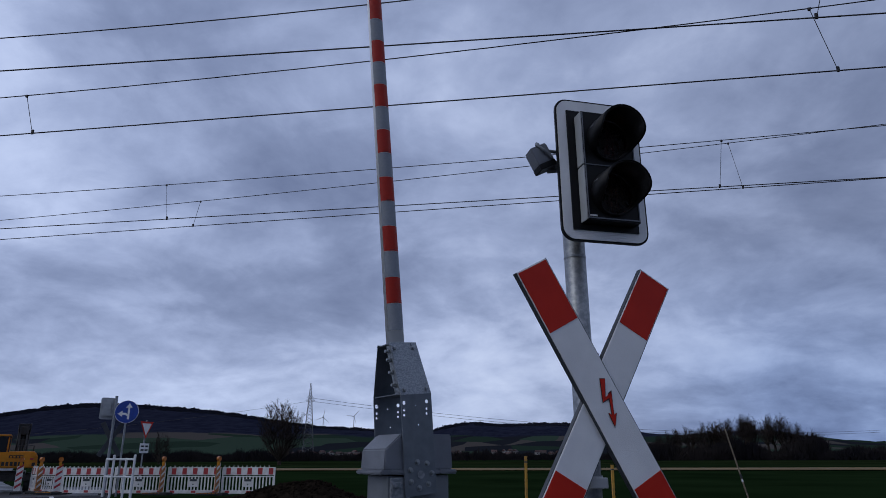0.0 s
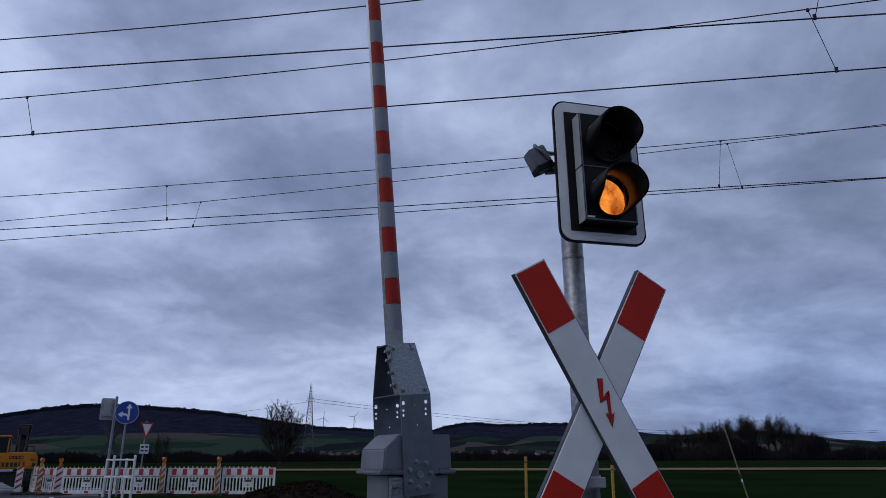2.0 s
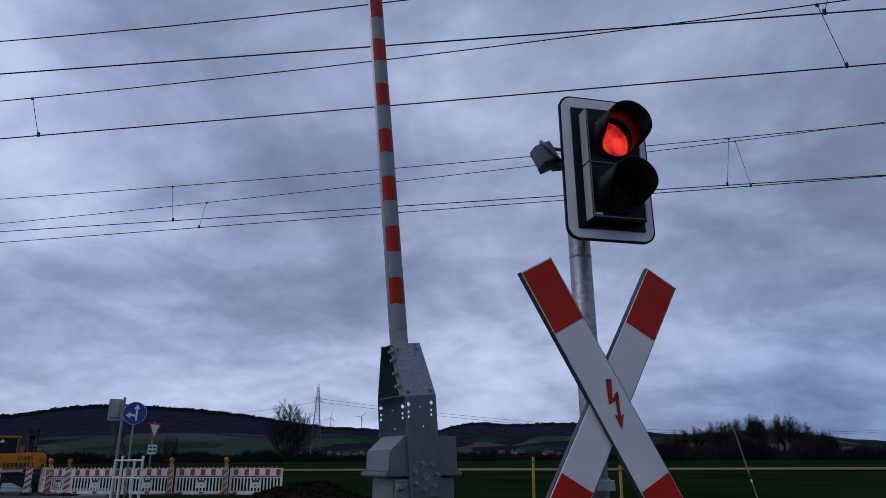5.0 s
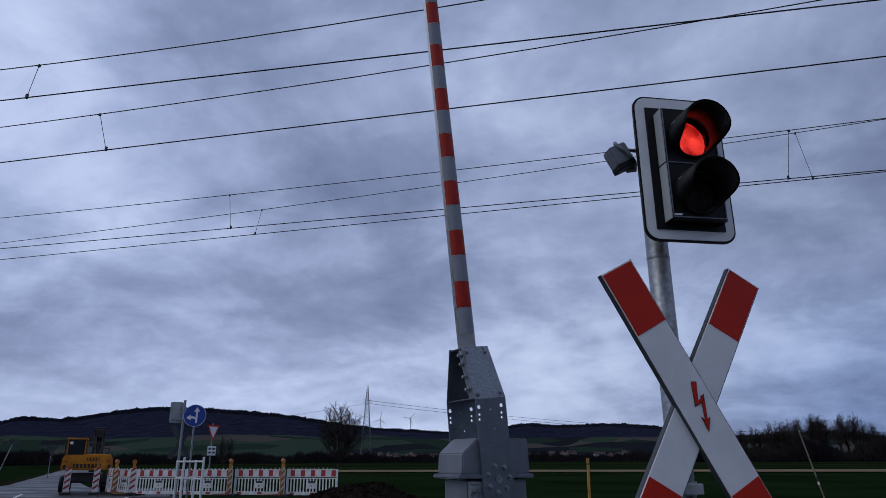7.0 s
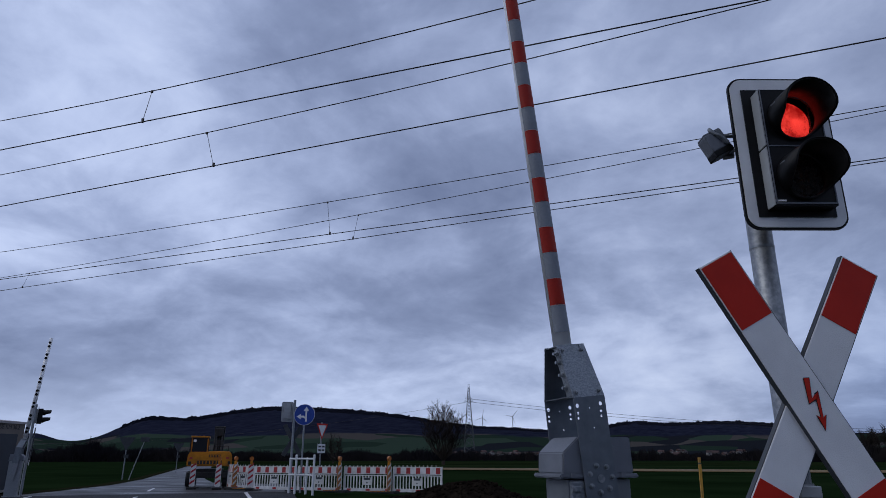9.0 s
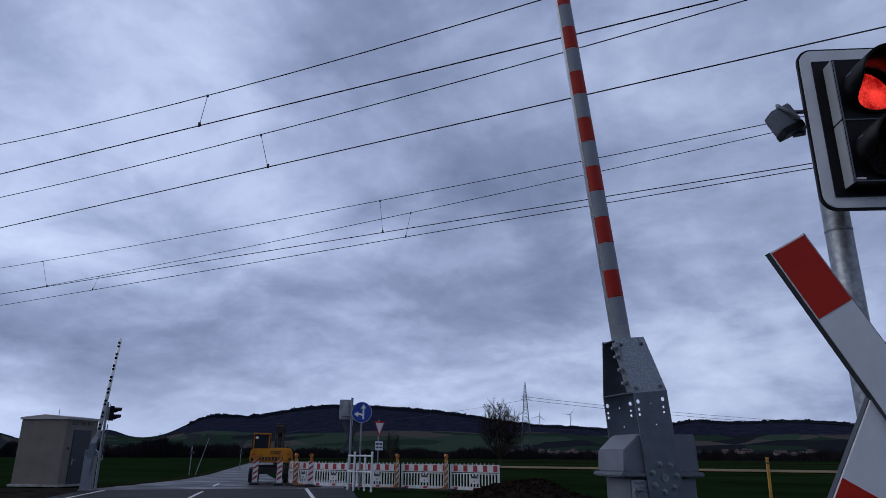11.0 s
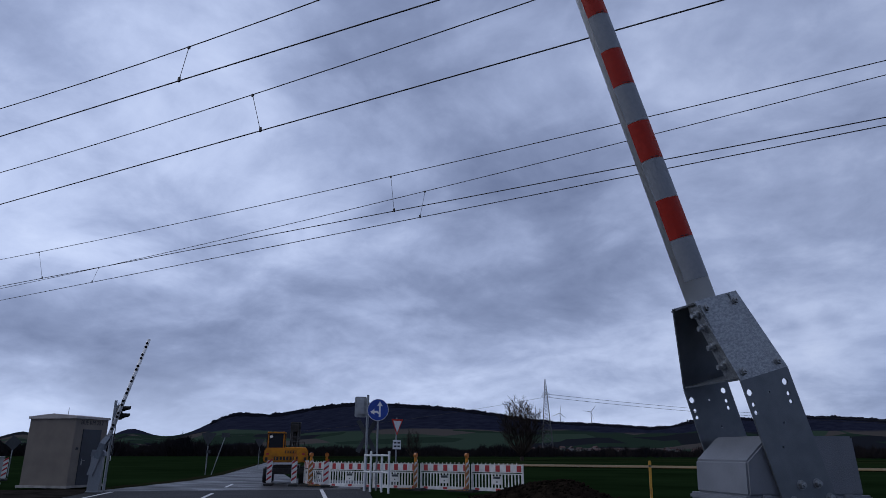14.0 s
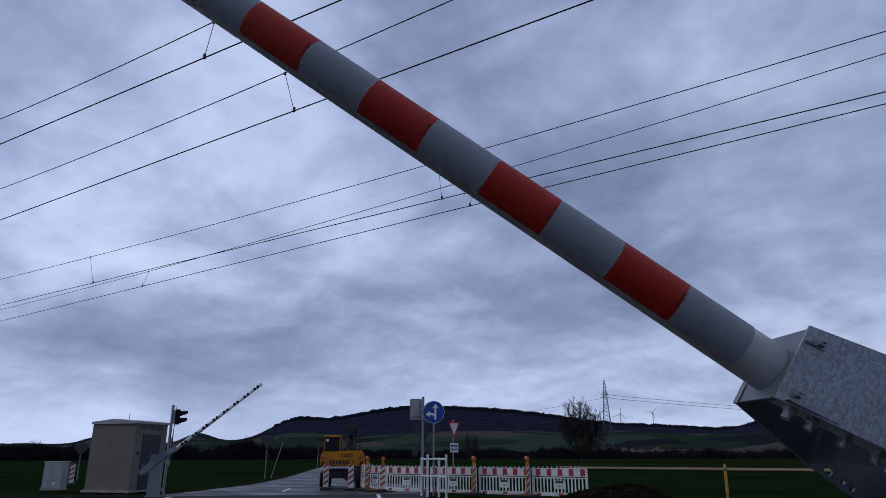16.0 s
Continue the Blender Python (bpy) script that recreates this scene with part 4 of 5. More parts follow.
# ---- hut and cabinet ----
def hut():
    c0, c1 = Vector((-31.2, 20.05, 0)), Vector((-28.9, 20.75, 0))
    d = c1 - c0
    L, D, H = d.length, 2.05, 2.90
    m = Matrix.Translation(c0) @ Matrix.Rotation(math.atan2(d.y, d.x), 4, 'Z')
    root = thing("relay_hut", "beige rendered relay hut with a dark steel door", "hut", m)
    bm = B()
    box(bm, (L / 2, D / 2, H / 2), (L, D, H), bevel=0.015)
    part("wall", bm, M["render_wall"], root)
    bm = B()
    prism(bm, [(-0.06, H), (L + 0.06, H), (L + 0.06, H + 0.10), (L / 2, H + 0.22), (-0.06, H + 0.10)], -0.06, D + 0.06)
    part("roof", bm, M["roof_cap"], root, "shallow pitched roof with a pale edge")
    bm = B()
    box(bm, (L + 0.012, D * 0.52, 1.25), (0.05, 1.15, 2.4), bevel=0.01)
    door = part("door", bm, M["door_dark"], root, "dark grey steel door")
    bm = B()
    box(bm, (L + 0.05, D * 0.52 - 0.45, 1.05), (0.02, 0.05, 0.26), bevel=0.004)
    tube(bm, (L + 0.06, D * 0.52 - 0.45, 1.12), (L + 0.10, D * 0.52 - 0.45, 1.12), 0.012, n=8)
    tube(bm, (L + 0.10, D * 0.52 - 0.45, 1.12), (L + 0.10, D * 0.52 - 0.30, 1.12), 0.012, n=8)
    part("door_handle", bm, M["alu"], door)
    bm = B()
    box(bm, (L + 0.006, 0.28, 1.62), (0.02, 0.14, 0.10))
    part("vent", bm, M["ink"], root)
    bm = B()
    tube(bm, (L * 0.35, D * 0.6, H + 0.1), (L * 0.35, D * 0.6, H + 0.55), 0.012, n=8)
    part("aerial", bm, M["zinc"], root)
    bm = B()
    box(bm, (L / 2, D / 2, 0.03), (L + 0.2, D + 0.2, 0.1))
    part("plinth", bm, M["sleeper"], root)
    cu = bpy.data.curves.new("lettering", 'FONT')
    cu.body, cu.size, cu.extrude = "BUE KM 30.2", 0.26, 0.004
    cu.materials.append(M["ink"])
    t_ = new("lettering", cu)
    t_.parent, t_.matrix_basis = root, pose(L + 0.006, 0.30, H - 0.24, 90, 0, 90)
    # cable cabinet
    m2 = Matrix.Translation((-33.95, 20.1, 0)) @ Matrix.Rotation(math.atan2(d.y, d.x) + 0.25, 4, 'Z')
    cb = thing("cable_cabinet", "pale grey cable cabinet with two doors by the hut", "cabinet", m2)
    bm = B()
    box(bm, (0, 0, 0.06), (0.98, 0.55, 0.12))
    part("base", bm, M["sleeper"], cb)
    bm = B()
    box(bm, (0, 0, 0.66), (0.92, 0.48, 1.12), bevel=0.012)
    box(bm, (0, 0, 1.24), (0.98, 0.54, 0.05), bevel=0.01)
    part("body", bm, M["grey_cab"], cb)
    for x in (-0.23, 0.23):
        bm = B()
        box(bm, (x, -0.245, 0.64), (0.43, 0.014, 1.02), bevel=0.004)
        dd = part("door", bm, M["grey_cab"], cb)
        if x > 0:
            bm = B()
            box(bm, (0.12, -0.256, 0.30), (0.12, 0.008, 0.09))
            part("notice", bm, M["sign_white"], dd)


hut()


# ---- signs and signals across the line ----
def round_post(root, x, y, h, r, material="zinc"):
    bm = B()
    tube(bm, (x, y, 0), (x, y, h), r, n=16)
    return part("post", bm, M[material], root, smooth=False)


def far_signal(x, y, rz, label, plate=False):
    """A signal that faces +y of its own, seen from behind or beside."""
    root = thing("crossing_signal", label, "signal", pose(x, y, 0, 0, 0, rz) @ Matrix.Diagonal((1, 1, 0.92 if plate else 1, 1)))
    round_post(root, 0, 0, 3.85, 0.055)
    bm = B()
    prism(bm, rounded(0.5, 0.86, 0.07), 0.10, 0.115, pose(-0.30, 0, 3.35))
    part("contrast_board", bm, M["alu"], root, "pale back of the signal board")
    bm = B()
    box(bm, (-0.30, 0.20, 3.35), (0.34, 0.18, 0.66), bevel=0.015)
    part("lamp_housing", bm, M["black"], root)
    bm = B()
    box(bm, (-0.30, 0.06, 3.35), (0.30, 0.08, 0.60), bevel=0.01)
    box(bm, (-0.1, 0.03, 3.08), (0.12, 0.12, 0.05), bevel=0.006)
    part("rear_box", bm, M["alu"], root)
    for z in (3.51, 3.19):
        bm = B()
        hood(bm, 0.12, 0.30, 0.06, pose(-0.30, 0.29, z, 0, 0, 180))
        part("hood", bm, M["black"], root)
    for sg, yo in ((-1, 0.10), (1, 0.13)):
        bm = B()
        box(bm, (0, yo, 2.15), (0.19, 0.02, 1.5), pose(0, 0, 2.15) @ pose(0, 0, 0, 0, sg * 30, 0) @ pose(0, 0, -2.15), bevel=0.004)
        part("cross_arm", bm, M["sign_back"], root, "dark back of a saltire board")
    bm = B()
    box(bm, (0, 0.07, 2.15), (0.10, 0.05, 0.5), bevel=0.004)
    part("bracket", bm, M["alu"], root)
    if plate:
        bm = B()
        box(bm, (0.28, 0.10, 1.35), (0.42, 0.015, 0.22), bevel=0.004)
        part("plate", bm, M["sign_white"], root)
    return root


far_signal(-17.0, 26.1, 36, "galvanised signal post turned away, dark saltire back")
far_signal(-25.75, 20.35, -37, "crossing signal beside the far barrier, lamps hooded", True)

bs = thing("direction_sign", "round blue sign with two white arrows", "road sign", pose(-16.36, 25.95, 0, 0, 0, 28))
round_post(bs, 0, 0.05, 3.65, 0.038)
bm = B()
tube(bm, (0, 0.012, 3.20), (0, 0, 3.20), 0.43, n=48)
pl = part("sign_plate", bm, M["sign_blue"], bs)
bm = B()
tube(bm, (0, 0.011, 3.20), (0, 0.004, 3.20), 0.445, n=48)
part("rim", bm, M["sign_white"], pl)
bm = B()
box(bm, (0.075, -0.004, 3.14), (0.075, 0.006, 0.46))
prism(bm, [(-0.045, 3.36), (0.195, 3.36), (0.075, 3.54)], -0.007, -0.001)
prism(bm, [(0.05, 3.02), (0.05, 3.10), (-0.03, 3.16), (-0.16, 3.16), (-0.16, 3.08), (-0.05, 3.08)], -0.007, -0.001)
prism(bm, [(-0.15, 3.24), (-0.15, 3.00), (-0.33, 3.12)], -0.007, -0.001)
part("arrows", bm, M["sign_white"], pl)

ys = thing("give_way_sign", "red and white give way triangle over a small plate", "road sign", pose(-18.7, 31.0, 0, 0, 0, 84))
round_post(ys, 0, 0.05, 3.15, 0.035)
tri = lambda s, zc: [(-0.45 * s, zc + 0.26 * s), (0.45 * s, zc + 0.26 * s), (0, zc - 0.52 * s)]
bm = B()
prism(bm, tri(1, 2.82), 0, 0.012)
tp = part("sign_plate", bm, M["sign_red"], ys)
bm = B()
prism(bm, tri(0.72, 2.81), -0.004, 0.001)
part("white_field", bm, M["sign_white"], tp)
bm = B()
box(bm, (0, 0, 1.86), (0.62, 0.012, 0.44), bevel=0.01)
sp_ = part("lower_plate", bm, M["sign_white"], ys)
bm = B()
for z in (1.95, 1.78):
    for x in (-0.14, 0.14):
        box(bm, (x, -0.008, z), (0.2, 0.004, 0.08))
part("symbols", bm, M["ink"], sp_)

for x, y, rz, h, lb in ((-37.7, 36.1, 46, 2.75, "dark back of a triangular road sign on a thin post"), (-49.7, 53.3, 43, 2.75, "distant thin road sign post")):
    tb = thing("road_sign", lb, "road sign", pose(x, y, 0, 0, 0, rz))
    round_post(tb, 0, 0.04, h, 0.035)
    bm = B()
    prism(bm, tri(1.15, h - 0.3), 0, 0.012)
    part("sign_plate", bm, M["sign_back"], tb)
    bm = B()
    box(bm, (0.05, 0.0, h - 1.25), (0.3, 0.012, 0.22))
    part("lower_plate", bm, M["sign_back"], tb)
bm = B()
tube(bm, (0, 0, 0), (0.75, 0, 2.75), 0.03, 0.025, n=10)
ob = thing("leaning_post", "thin leaning post with a small dark plate", "post", pose(-37.1, 36.1, 0, 0, 0, 45))
part("post", bm, M["zinc"], ob)
bm = B()
box(bm, (0.72, -0.03, 2.6), (0.55, 0.012, 0.3), bevel=0.004)
part("plate", bm, M["sign_back"], ob)
ob = thing("road_sign", "tilted square sign back behind the hut", "road sign", pose(-45.0, 27.0, 0, 0, 0, 50))
round_post(ob, 0, 0.03, 2.32, 0.03)
bm = B()
box(bm, (0, 0, 0), (0.66, 0.015, 0.66), pose(0, 0, 2.02, 0, 40, 0), bevel=0.004)
part("sign_plate", bm, M["sign_back"], ob)

# white tubular pedestrian rail
pr = thing("guard_rail", "white tubular steel guard rail on the footway", "railing", pose(-14.9, 24.7, 0, 0, 0, 142))
for i, (x, y) in enumerate(((0, 0), (0.9, 0), (1.25, 0.35), (2.1, 0.35))):
    bm = B()
    tube(bm, (x, y, 0), (x, y, 1.5 - 0.12 * (i % 2)), 0.045, n=14)
    bmesh.ops.create_uvsphere(bm, u_segments=12, v_segments=8, radius=0.052, matrix=pose(x, y, 1.5 - 0.12 * (i % 2)))
    part("post", bm, M["pipe"], pr)
for a, b_ in (((0, 0), (0.9, 0)), ((1.25, 0.35), (2.1, 0.35)), ((0.9, 0), (1.25, 0.35))):
    for z in (0.75, 1.38):
        bm = B()
        tube(bm, (*a, z), (*b_, z), 0.035, n=12)
        part("rail", bm, M["pipe"], pr)


# ---- works barriers ----
def fence_panel(length):
    root = thing("works_fence", "white plastic works fence panel with red reflective blocks", "fence", pose(0, 0, 0), group="works fence")
    bm = B()
    for x in (0.02, length - 0.02):
        box(bm, (x, 0, 0.55), (0.04, 0.04, 1.02), bevel=0.006)
    box(bm, (length / 2, 0, 0.12), (length, 0.035, 0.13), bevel=0.006)
    box(bm, (length / 2, 0, 0.70), (length, 0.03, 0.04), bevel=0.004)
    box(bm, (length / 2, 0, 0.90), (length, 0.03, 0.30), bevel=0.006)
    part("frame", bm, M["fence_white"], root)
    n = int(length / 0.135)
    for i in range(n):
        x = 0.07 + (length - 0.14) * i / (n - 1)
        bm = B()
        box(bm, (x, 0, 0.43), (0.05, 0.025, 0.52))
        part("slat", bm, M["fence_white"], root)
    for i in range(int(length / 0.19)):
        bm = B()
        box(bm, (0.09 + 0.19 * i, 0, 1.075), (0.025, 0.022, 0.07))
        part("spike", bm, M["fence_white"], root)
    k = max(2, int(length / 0.42))
    for i in range(k):
        x = length * (i + 0.6) / k
        bm = B()
        box(bm, (x, 0, 0.90), (0.19, 0.036, 0.245))
        part("reflector", bm, M["fence_red"], root)
        if i % 2 == 0:
            bm = B()
            box(bm, (x, 0, 0.12), (0.19, 0.042, 0.09))
            part("reflector", bm, M["fence_red"], root)
    bm = B()
    box(bm, (length / 2, 0, 0.46), (0.36, 0.032, 0.30))
    nb = part("name_board", bm, M["fence_white"], root)
    bm = B()
    box(bm, (length / 2, -0.018, 0.56), (0.30, 0.006, 0.09))
    box(bm, (length / 2, -0.018, 0.40), (0.06, 0.006, 0.05))
    part("marking", bm, M["sign_back"], nb)
    for x in (0.25, length - 0.25):
        bm = B()
        box(bm, (x, 0, 0.03), (0.16, 0.6, 0.06), bevel=0.01)
        part("foot", bm, M["rubber"], root)
    return root


FX, FY = -19.75, 27.15
first = fence_panel(2.27)
first.matrix_basis = pose(FX, FY, 0, 0, 0, 1)
for i in range(1, 4):
    copy_thing(first, pose(FX + 2.36 * i, FY + 0.04 * i, 0, 0, 0, (1, 0.5, 2, -1)[i]))
shorter = fence_panel(1.5)
shorter.matrix_basis = pose(-21.4, 27.75, 0, 0, 0, -14)
copy_thing(shorter, pose(-22.8, 29.0, 0, 0, 0, -40))


def beacon(lamp, material):
    root = thing("traffic_beacon", "striped plastic works beacon on a rubber foot", "beacon", pose(0, 0, 0), group="works beacons")
    bm = B()
    prism(bm, rounded(0.25, 1.0, 0.05, 3), -0.02, 0.02, pose(0, 0, 0.62))
    bd = part("board", bm, M[material], root)
    for i in range(4):
        bm = B()
        z = 0.26 + i * 0.25
        prism(bm, [(-0.11, z - 0.06), (0.11, z + 0.10), (0.11, z + 0.20), (-0.11, z + 0.04)], -0.024, 0.024)
        part("stripe", bm, M["fence_red"] if material == "fence_white" else M["fence_white"], bd)
    bm = B()
    box(bm, (0, 0, 0.05), (0.42, 0.8, 0.10), bevel=0.02)
    part("foot", bm, M["rubber"], root)
    if lamp:
        bm = B()
        box(bm, (0, 0, 1.19), (0.11, 0.09, 0.14), bevel=0.02)
        tube(bm, (0, 0, 1.26), (0, 0, 1.30), 0.05, n=10)
        lh = part("lamp_base", bm, M["yellow"], root)
        bm = B()
        tube(bm, (0, -0.05, 1.38), (0, 0.05, 1.38), 0.095, n=20)
        part("lamp", bm, M["amber"], lh)
    return root


bk = beacon(True, "orange")
bk.matrix_basis = pose(-15.12, 27.0, 0, 0, 0, 88)
copy_thing(bk, pose(-12.75, 27.05, 0, 0, 0, 84))
copy_thing(bk, pose(-21.0, 27.35, 0, 0, 0, 85))
bw = beacon(True, "fence_white")
bw.matrix_basis = pose(-19.97, 27.2, 0, 0, 0, 40)
copy_thing(bw, pose(-21.85, 27.2, 0, 0, 0, 38))
b2 = beacon(False, "fence_white")
b2.matrix_basis = pose(-23.2, 27.0, 0, 0, 0, 40)
copy_thing(b2, pose(-38.6, 23.3, 0, 0, 0, 60))

# yellow and black striped foot plates lie under the beacons
for x, y in ((-15.3, 26.9), (-13.0, 26.9), (-20.2, 27.0)):
    fm = thing("foot_marker", "yellow striped marker on a beacon foot", "marker", pose(x, y, 0.0, 0, 0, 10), group="foot markers")
    bm = B()
    box(bm, (0, 0, 0.05), (0.98, 0.32, 0.06), bevel=0.01)
    part("base", bm, M["rubber"], fm)
    for i in range(6):
        bm = B()
        box(bm, (-0.4 + 0.16 * i, 0, 0.088), (0.08, 0.3, 0.022))
        part("stripe", bm, M["yellow"], fm)

# yellow marker posts and the leaning stake
for x, y, h in ((-0.55, 27.0, 1.42), (-5.6, 27.0, 1.24), (2.55, 27.0, 1.11)):
    r_ = thing("marker_post", "weathered yellow painted wooden marker post", "post", pose(x, y, 0, 0, 1.5, 20), group="marker posts")
    bm = B()
    box(bm, (0, 0, h / 2 - 0.1), (0.085, 0.085, h + 0.2), bevel=0.008)
    part("post", bm, M["yellow_wood"], r_)
    bm = B()
    box(bm, (0, 0, h * 0.86), (0.091, 0.091, 0.05))
    part("band", bm, M["sign_back"], r_)
st = thing("stake", "thin leaning stake with a pale band", "stake", pose(0, 0, 0))
bm = B()
tube(bm, (5.50, 20, -0.1), (5.05, 20, 2.08), 0.021, 0.017, n=10)
part("pole", bm, M["bark_pole"], st)
bm = B()
tube(bm, (5.318, 20, 0.78), (5.304, 20, 0.85), 0.0235, n=10)
part("band", bm, M["sign_white"], st)
bm = B()
tube(bm, (5.302, 20, 0.86), (5.280, 20, 0.97), 0.0235, n=10)
part("band", bm, M["ink"], st)

# heap of dark soil
bm = B()
bmesh.ops.create_grid(bm, x_segments=90, y_segments=70, size=1)
for v in bm.verts:
    x, y = v.co.x * 3.4, v.co.y * 2.6
    d2 = (x / 2.5) ** 2 + (y / 1.9) ** 2
    h = 0.78 * math.exp(-d2 * 1.1) + 0.25 * math.exp(-((x - 1.3) ** 2 + y * y) / 0.7)
    f_ = min(1, h * 5)
    h += f_ * (0.10 * noise.noise(Vector((x * 1.6, y * 1.6, 1))) + 0.07 * noise.noise(Vector((x * 5, y * 5, 2))) + 0.05 * noise.noise(Vector((x * 13, y * 13, 5))))
    v.co = Vector((x, y, h - 0.06))
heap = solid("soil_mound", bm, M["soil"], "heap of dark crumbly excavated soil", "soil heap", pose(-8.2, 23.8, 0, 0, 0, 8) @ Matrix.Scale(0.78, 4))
bm = B()
random.seed(5)
for _ in range(420):
    x, y = random.gauss(0, 1.4), random.gauss(0, 1.1)
    d2 = (x / 2.5) ** 2 + (y / 1.9) ** 2
    z = 0.78 * math.exp(-d2 * 1.1) + 0.25 * math.exp(-((x - 1.3) ** 2 + y * y) / 0.7)
    s = random.uniform(0.03, 0.10)
    bmesh.ops.create_icosphere(bm, subdivisions=1, radius=s, matrix=pose(x, y, z - 0.02, random.uniform(0, 360), random.uniform(0, 360)) @ Matrix.Diagonal((1, random.uniform(.6, 1), random.uniform(.5, .9), 1)))
part("loose_soil", bm, M["soil"], heap)["kind"] = "stuff"


# ---- excavator, seen from behind ----
def excavator(m):
    root = thing("excavator", "yellow wheeled excavator parked with its boom folded", "excavator", m)
    bm = B()
    box(bm, (0, 0, 0.85), (1.5, 3.4, 0.5), bevel=0.04)
    box(bm, (0, -1.7, 0.75), (2.3, 0.3, 0.35), bevel=0.04)
    part("chassis", bm, M["machine_dark"], root)
    for x in (-0.98, 0.98):
        for y in (-1.25, 1.25):
            bm = B()
            tube(bm, (x - 0.23, y, 0.5), (x + 0.23, y, 0.5), 0.5, n=28)
            bmesh.ops.bevel(bm, geom=[e_ for e_ in bm.edges if len(e_.link_faces) == 2 and e_.calc_face_angle() > 1], offset=0.06, segments=2, affect='EDGES')
            wh = part("wheel", bm, M["rubber"], root)
            bm = B()
            tube(bm, (x + (0.235 if x > 0 else -0.235), y, 0.5), (x, y, 0.5), 0.24, n=20)
            part("rim", bm, M["yellow"], wh)
    bm = B()
    prism(bm, [(-1.2, 1.28), (1.2, 1.28), (1.22, 1.45), (1.18, 2.05), (1.05, 2.15), (-1.05, 2.15), (-1.18, 2.05), (-1.22, 1.45)], -2.15, -0.9)
    bmesh.ops.bevel(bm, geom=bm.edges[:], offset=0.06, segments=2, affect='EDGES')
    cw = part("counterweight", bm, M["yellow"], root)
    bm = B()
    box(bm, (0, -2.16, 1.52), (1.3, 0.03, 0.22))
    for x in (-1.05, 1.05):
        box(bm, (x, -2.16, 1.48), (0.14, 0.03, 0.2))
    part("grille", bm, M["machine_dark"], cw)
    for i in range(7):
        bm = B()
        box(bm, (-0.54 + 0.18 * i, -2.18, 1.52), (0.05, 0.02, 0.2))
        part("grille_bar", bm, M["yellow"], cw)
    bm = B()
    box(bm, (0.25, -2.165, 1.90), (0.62, 0.02, 0.16))
    part("maker_plate", bm, M["machine_dark"], cw)
    bm = B()
    for i in range(4):
        box(bm, (0.03 + 0.15 * i, -2.178, 1.90), (0.09, 0.01, 0.09))
    part("maker_mark", bm, M["yellow"], cw)
    bm = B()
    box(bm, (0, 0.2, 1.5), (2.3, 2.4, 0.45), bevel=0.05)
    box(bm, (0.45, -0.2, 1.95), (1.2, 1.5, 0.5), bevel=0.06)
    part("deck", bm, M["yellow"], root)
    bm = B()
    for x in (-1.12, -0.22):
        for y in (-0.55, 0.95):
            box(bm, (x, y, 2.5), (0.09, 0.09, 1.15), bevel=0.012)
    box(bm, (-0.67, 0.2, 3.10), (1.02, 1.62, 0.10), bevel=0.03)
    box(bm, (-0.67, -0.55, 2.02), (0.95, 0.09, 0.14), bevel=0.01)
    cab = part("cab", bm, M["yellow"], root)
    for c, s in (((-0.67, -0.55, 2.55), (0.82, 0.02, 0.95)), ((-0.67, 0.95, 2.5), (0.82, 0.02, 1.1)), ((-1.13, 0.2, 2.5), (0.02, 1.42, 1.1)), ((-0.21, 0.2, 2.5), (0.02, 1.42, 1.1))):
        bm = B()
        box(bm, c, s)
        part("window", bm, M["glass"], cab)
    bm = B()
    tube(bm, (-0.95, -0.57, 2.85), (-0.95, -0.60, 2.85), 0.09, n=14)
    part("work_lamp", bm, M["sign_white"], cab)
    bm = B()
    for x in (0.18, 0.52):
        prism(bm, [(0.2, 1.7), (0.7, 1.7), (1.5, 3.2), (1.35, 3.75), (0.95, 3.7), (0.9, 3.2)], x - 0.04, x + 0.04, pose(0, 0, 0, 0, 0, 90) @ Matrix.Diagonal((1, -1, 1, 1)))
    box(bm, (0.35, 1.15, 3.45), (0.42, 0.4, 0.55), bevel=0.05)
    tube(bm, (0.35, 0.7, 2.2), (0.35, 1.3, 3.3), 0.10, n=14)
    box(bm, (0.35, 1.0, 2.75), (0.5, 0.3, 0.35), bevel=0.04)
    box(bm, (0.35, 1.32, 3.80), (0.62, 0.22, 0.12), bevel=0.03)
    for x in (0.08, 0.62):
        box(bm, (x, 1.28, 3.62), (0.08, 0.30, 0.46), bevel=0.03)
    for x in (0.24, 0.46):
        tube(bm, (x, 1.0, 2.5), (x, 1.36, 3.86), 0.03, n=8)
    part("boom", bm, M["machine_dark"], root, "dark folded hydraulic boom")
    for x in (0.1, 0.6):
        bm = B()
        tube(bm, (x, 0.8, 2.1), (x, 1.35, 3.6), 0.05, n=10)
        part("hydraulic_ram", bm, M["machine_dark"], root)
    bm = B()
    box(bm, (-1.28, 0.8, 2.7), (0.06, 0.12, 0.36), bevel=0.015)
    part("mirror", bm, M["machine_dark"], root)
    bm = B()
    for x in (-1.0, 0.95):
        box(bm, (x, -2.165, 1.78), (0.16, 0.03, 0.10), bevel=0.01)
    part("rear_lamp", bm, M["fence_red"], cw)
    bm = B()
    for x in (0.2, 0.95):
        tube(bm, (x, -0.75, 2.18), (x, -0.75, 2.52), 0.025, n=8)
    tube(bm, (0.2, -0.75, 2.52), (0.95, -0.75, 2.52), 0.025, n=8)
    part("hand_rail", bm, M["machine_dark"], root)
    bm = B()
    for x in (-1.17, -0.17):
        box(bm, (x, -0.61, 2.55), (0.05, 0.04, 1.0), bevel=0.01)
    box(bm, (-0.67, -0.61, 3.02), (1.0, 0.04, 0.06), bevel=0.01)
    part("window_seal", bm, M["rubber"], cab)
    return root


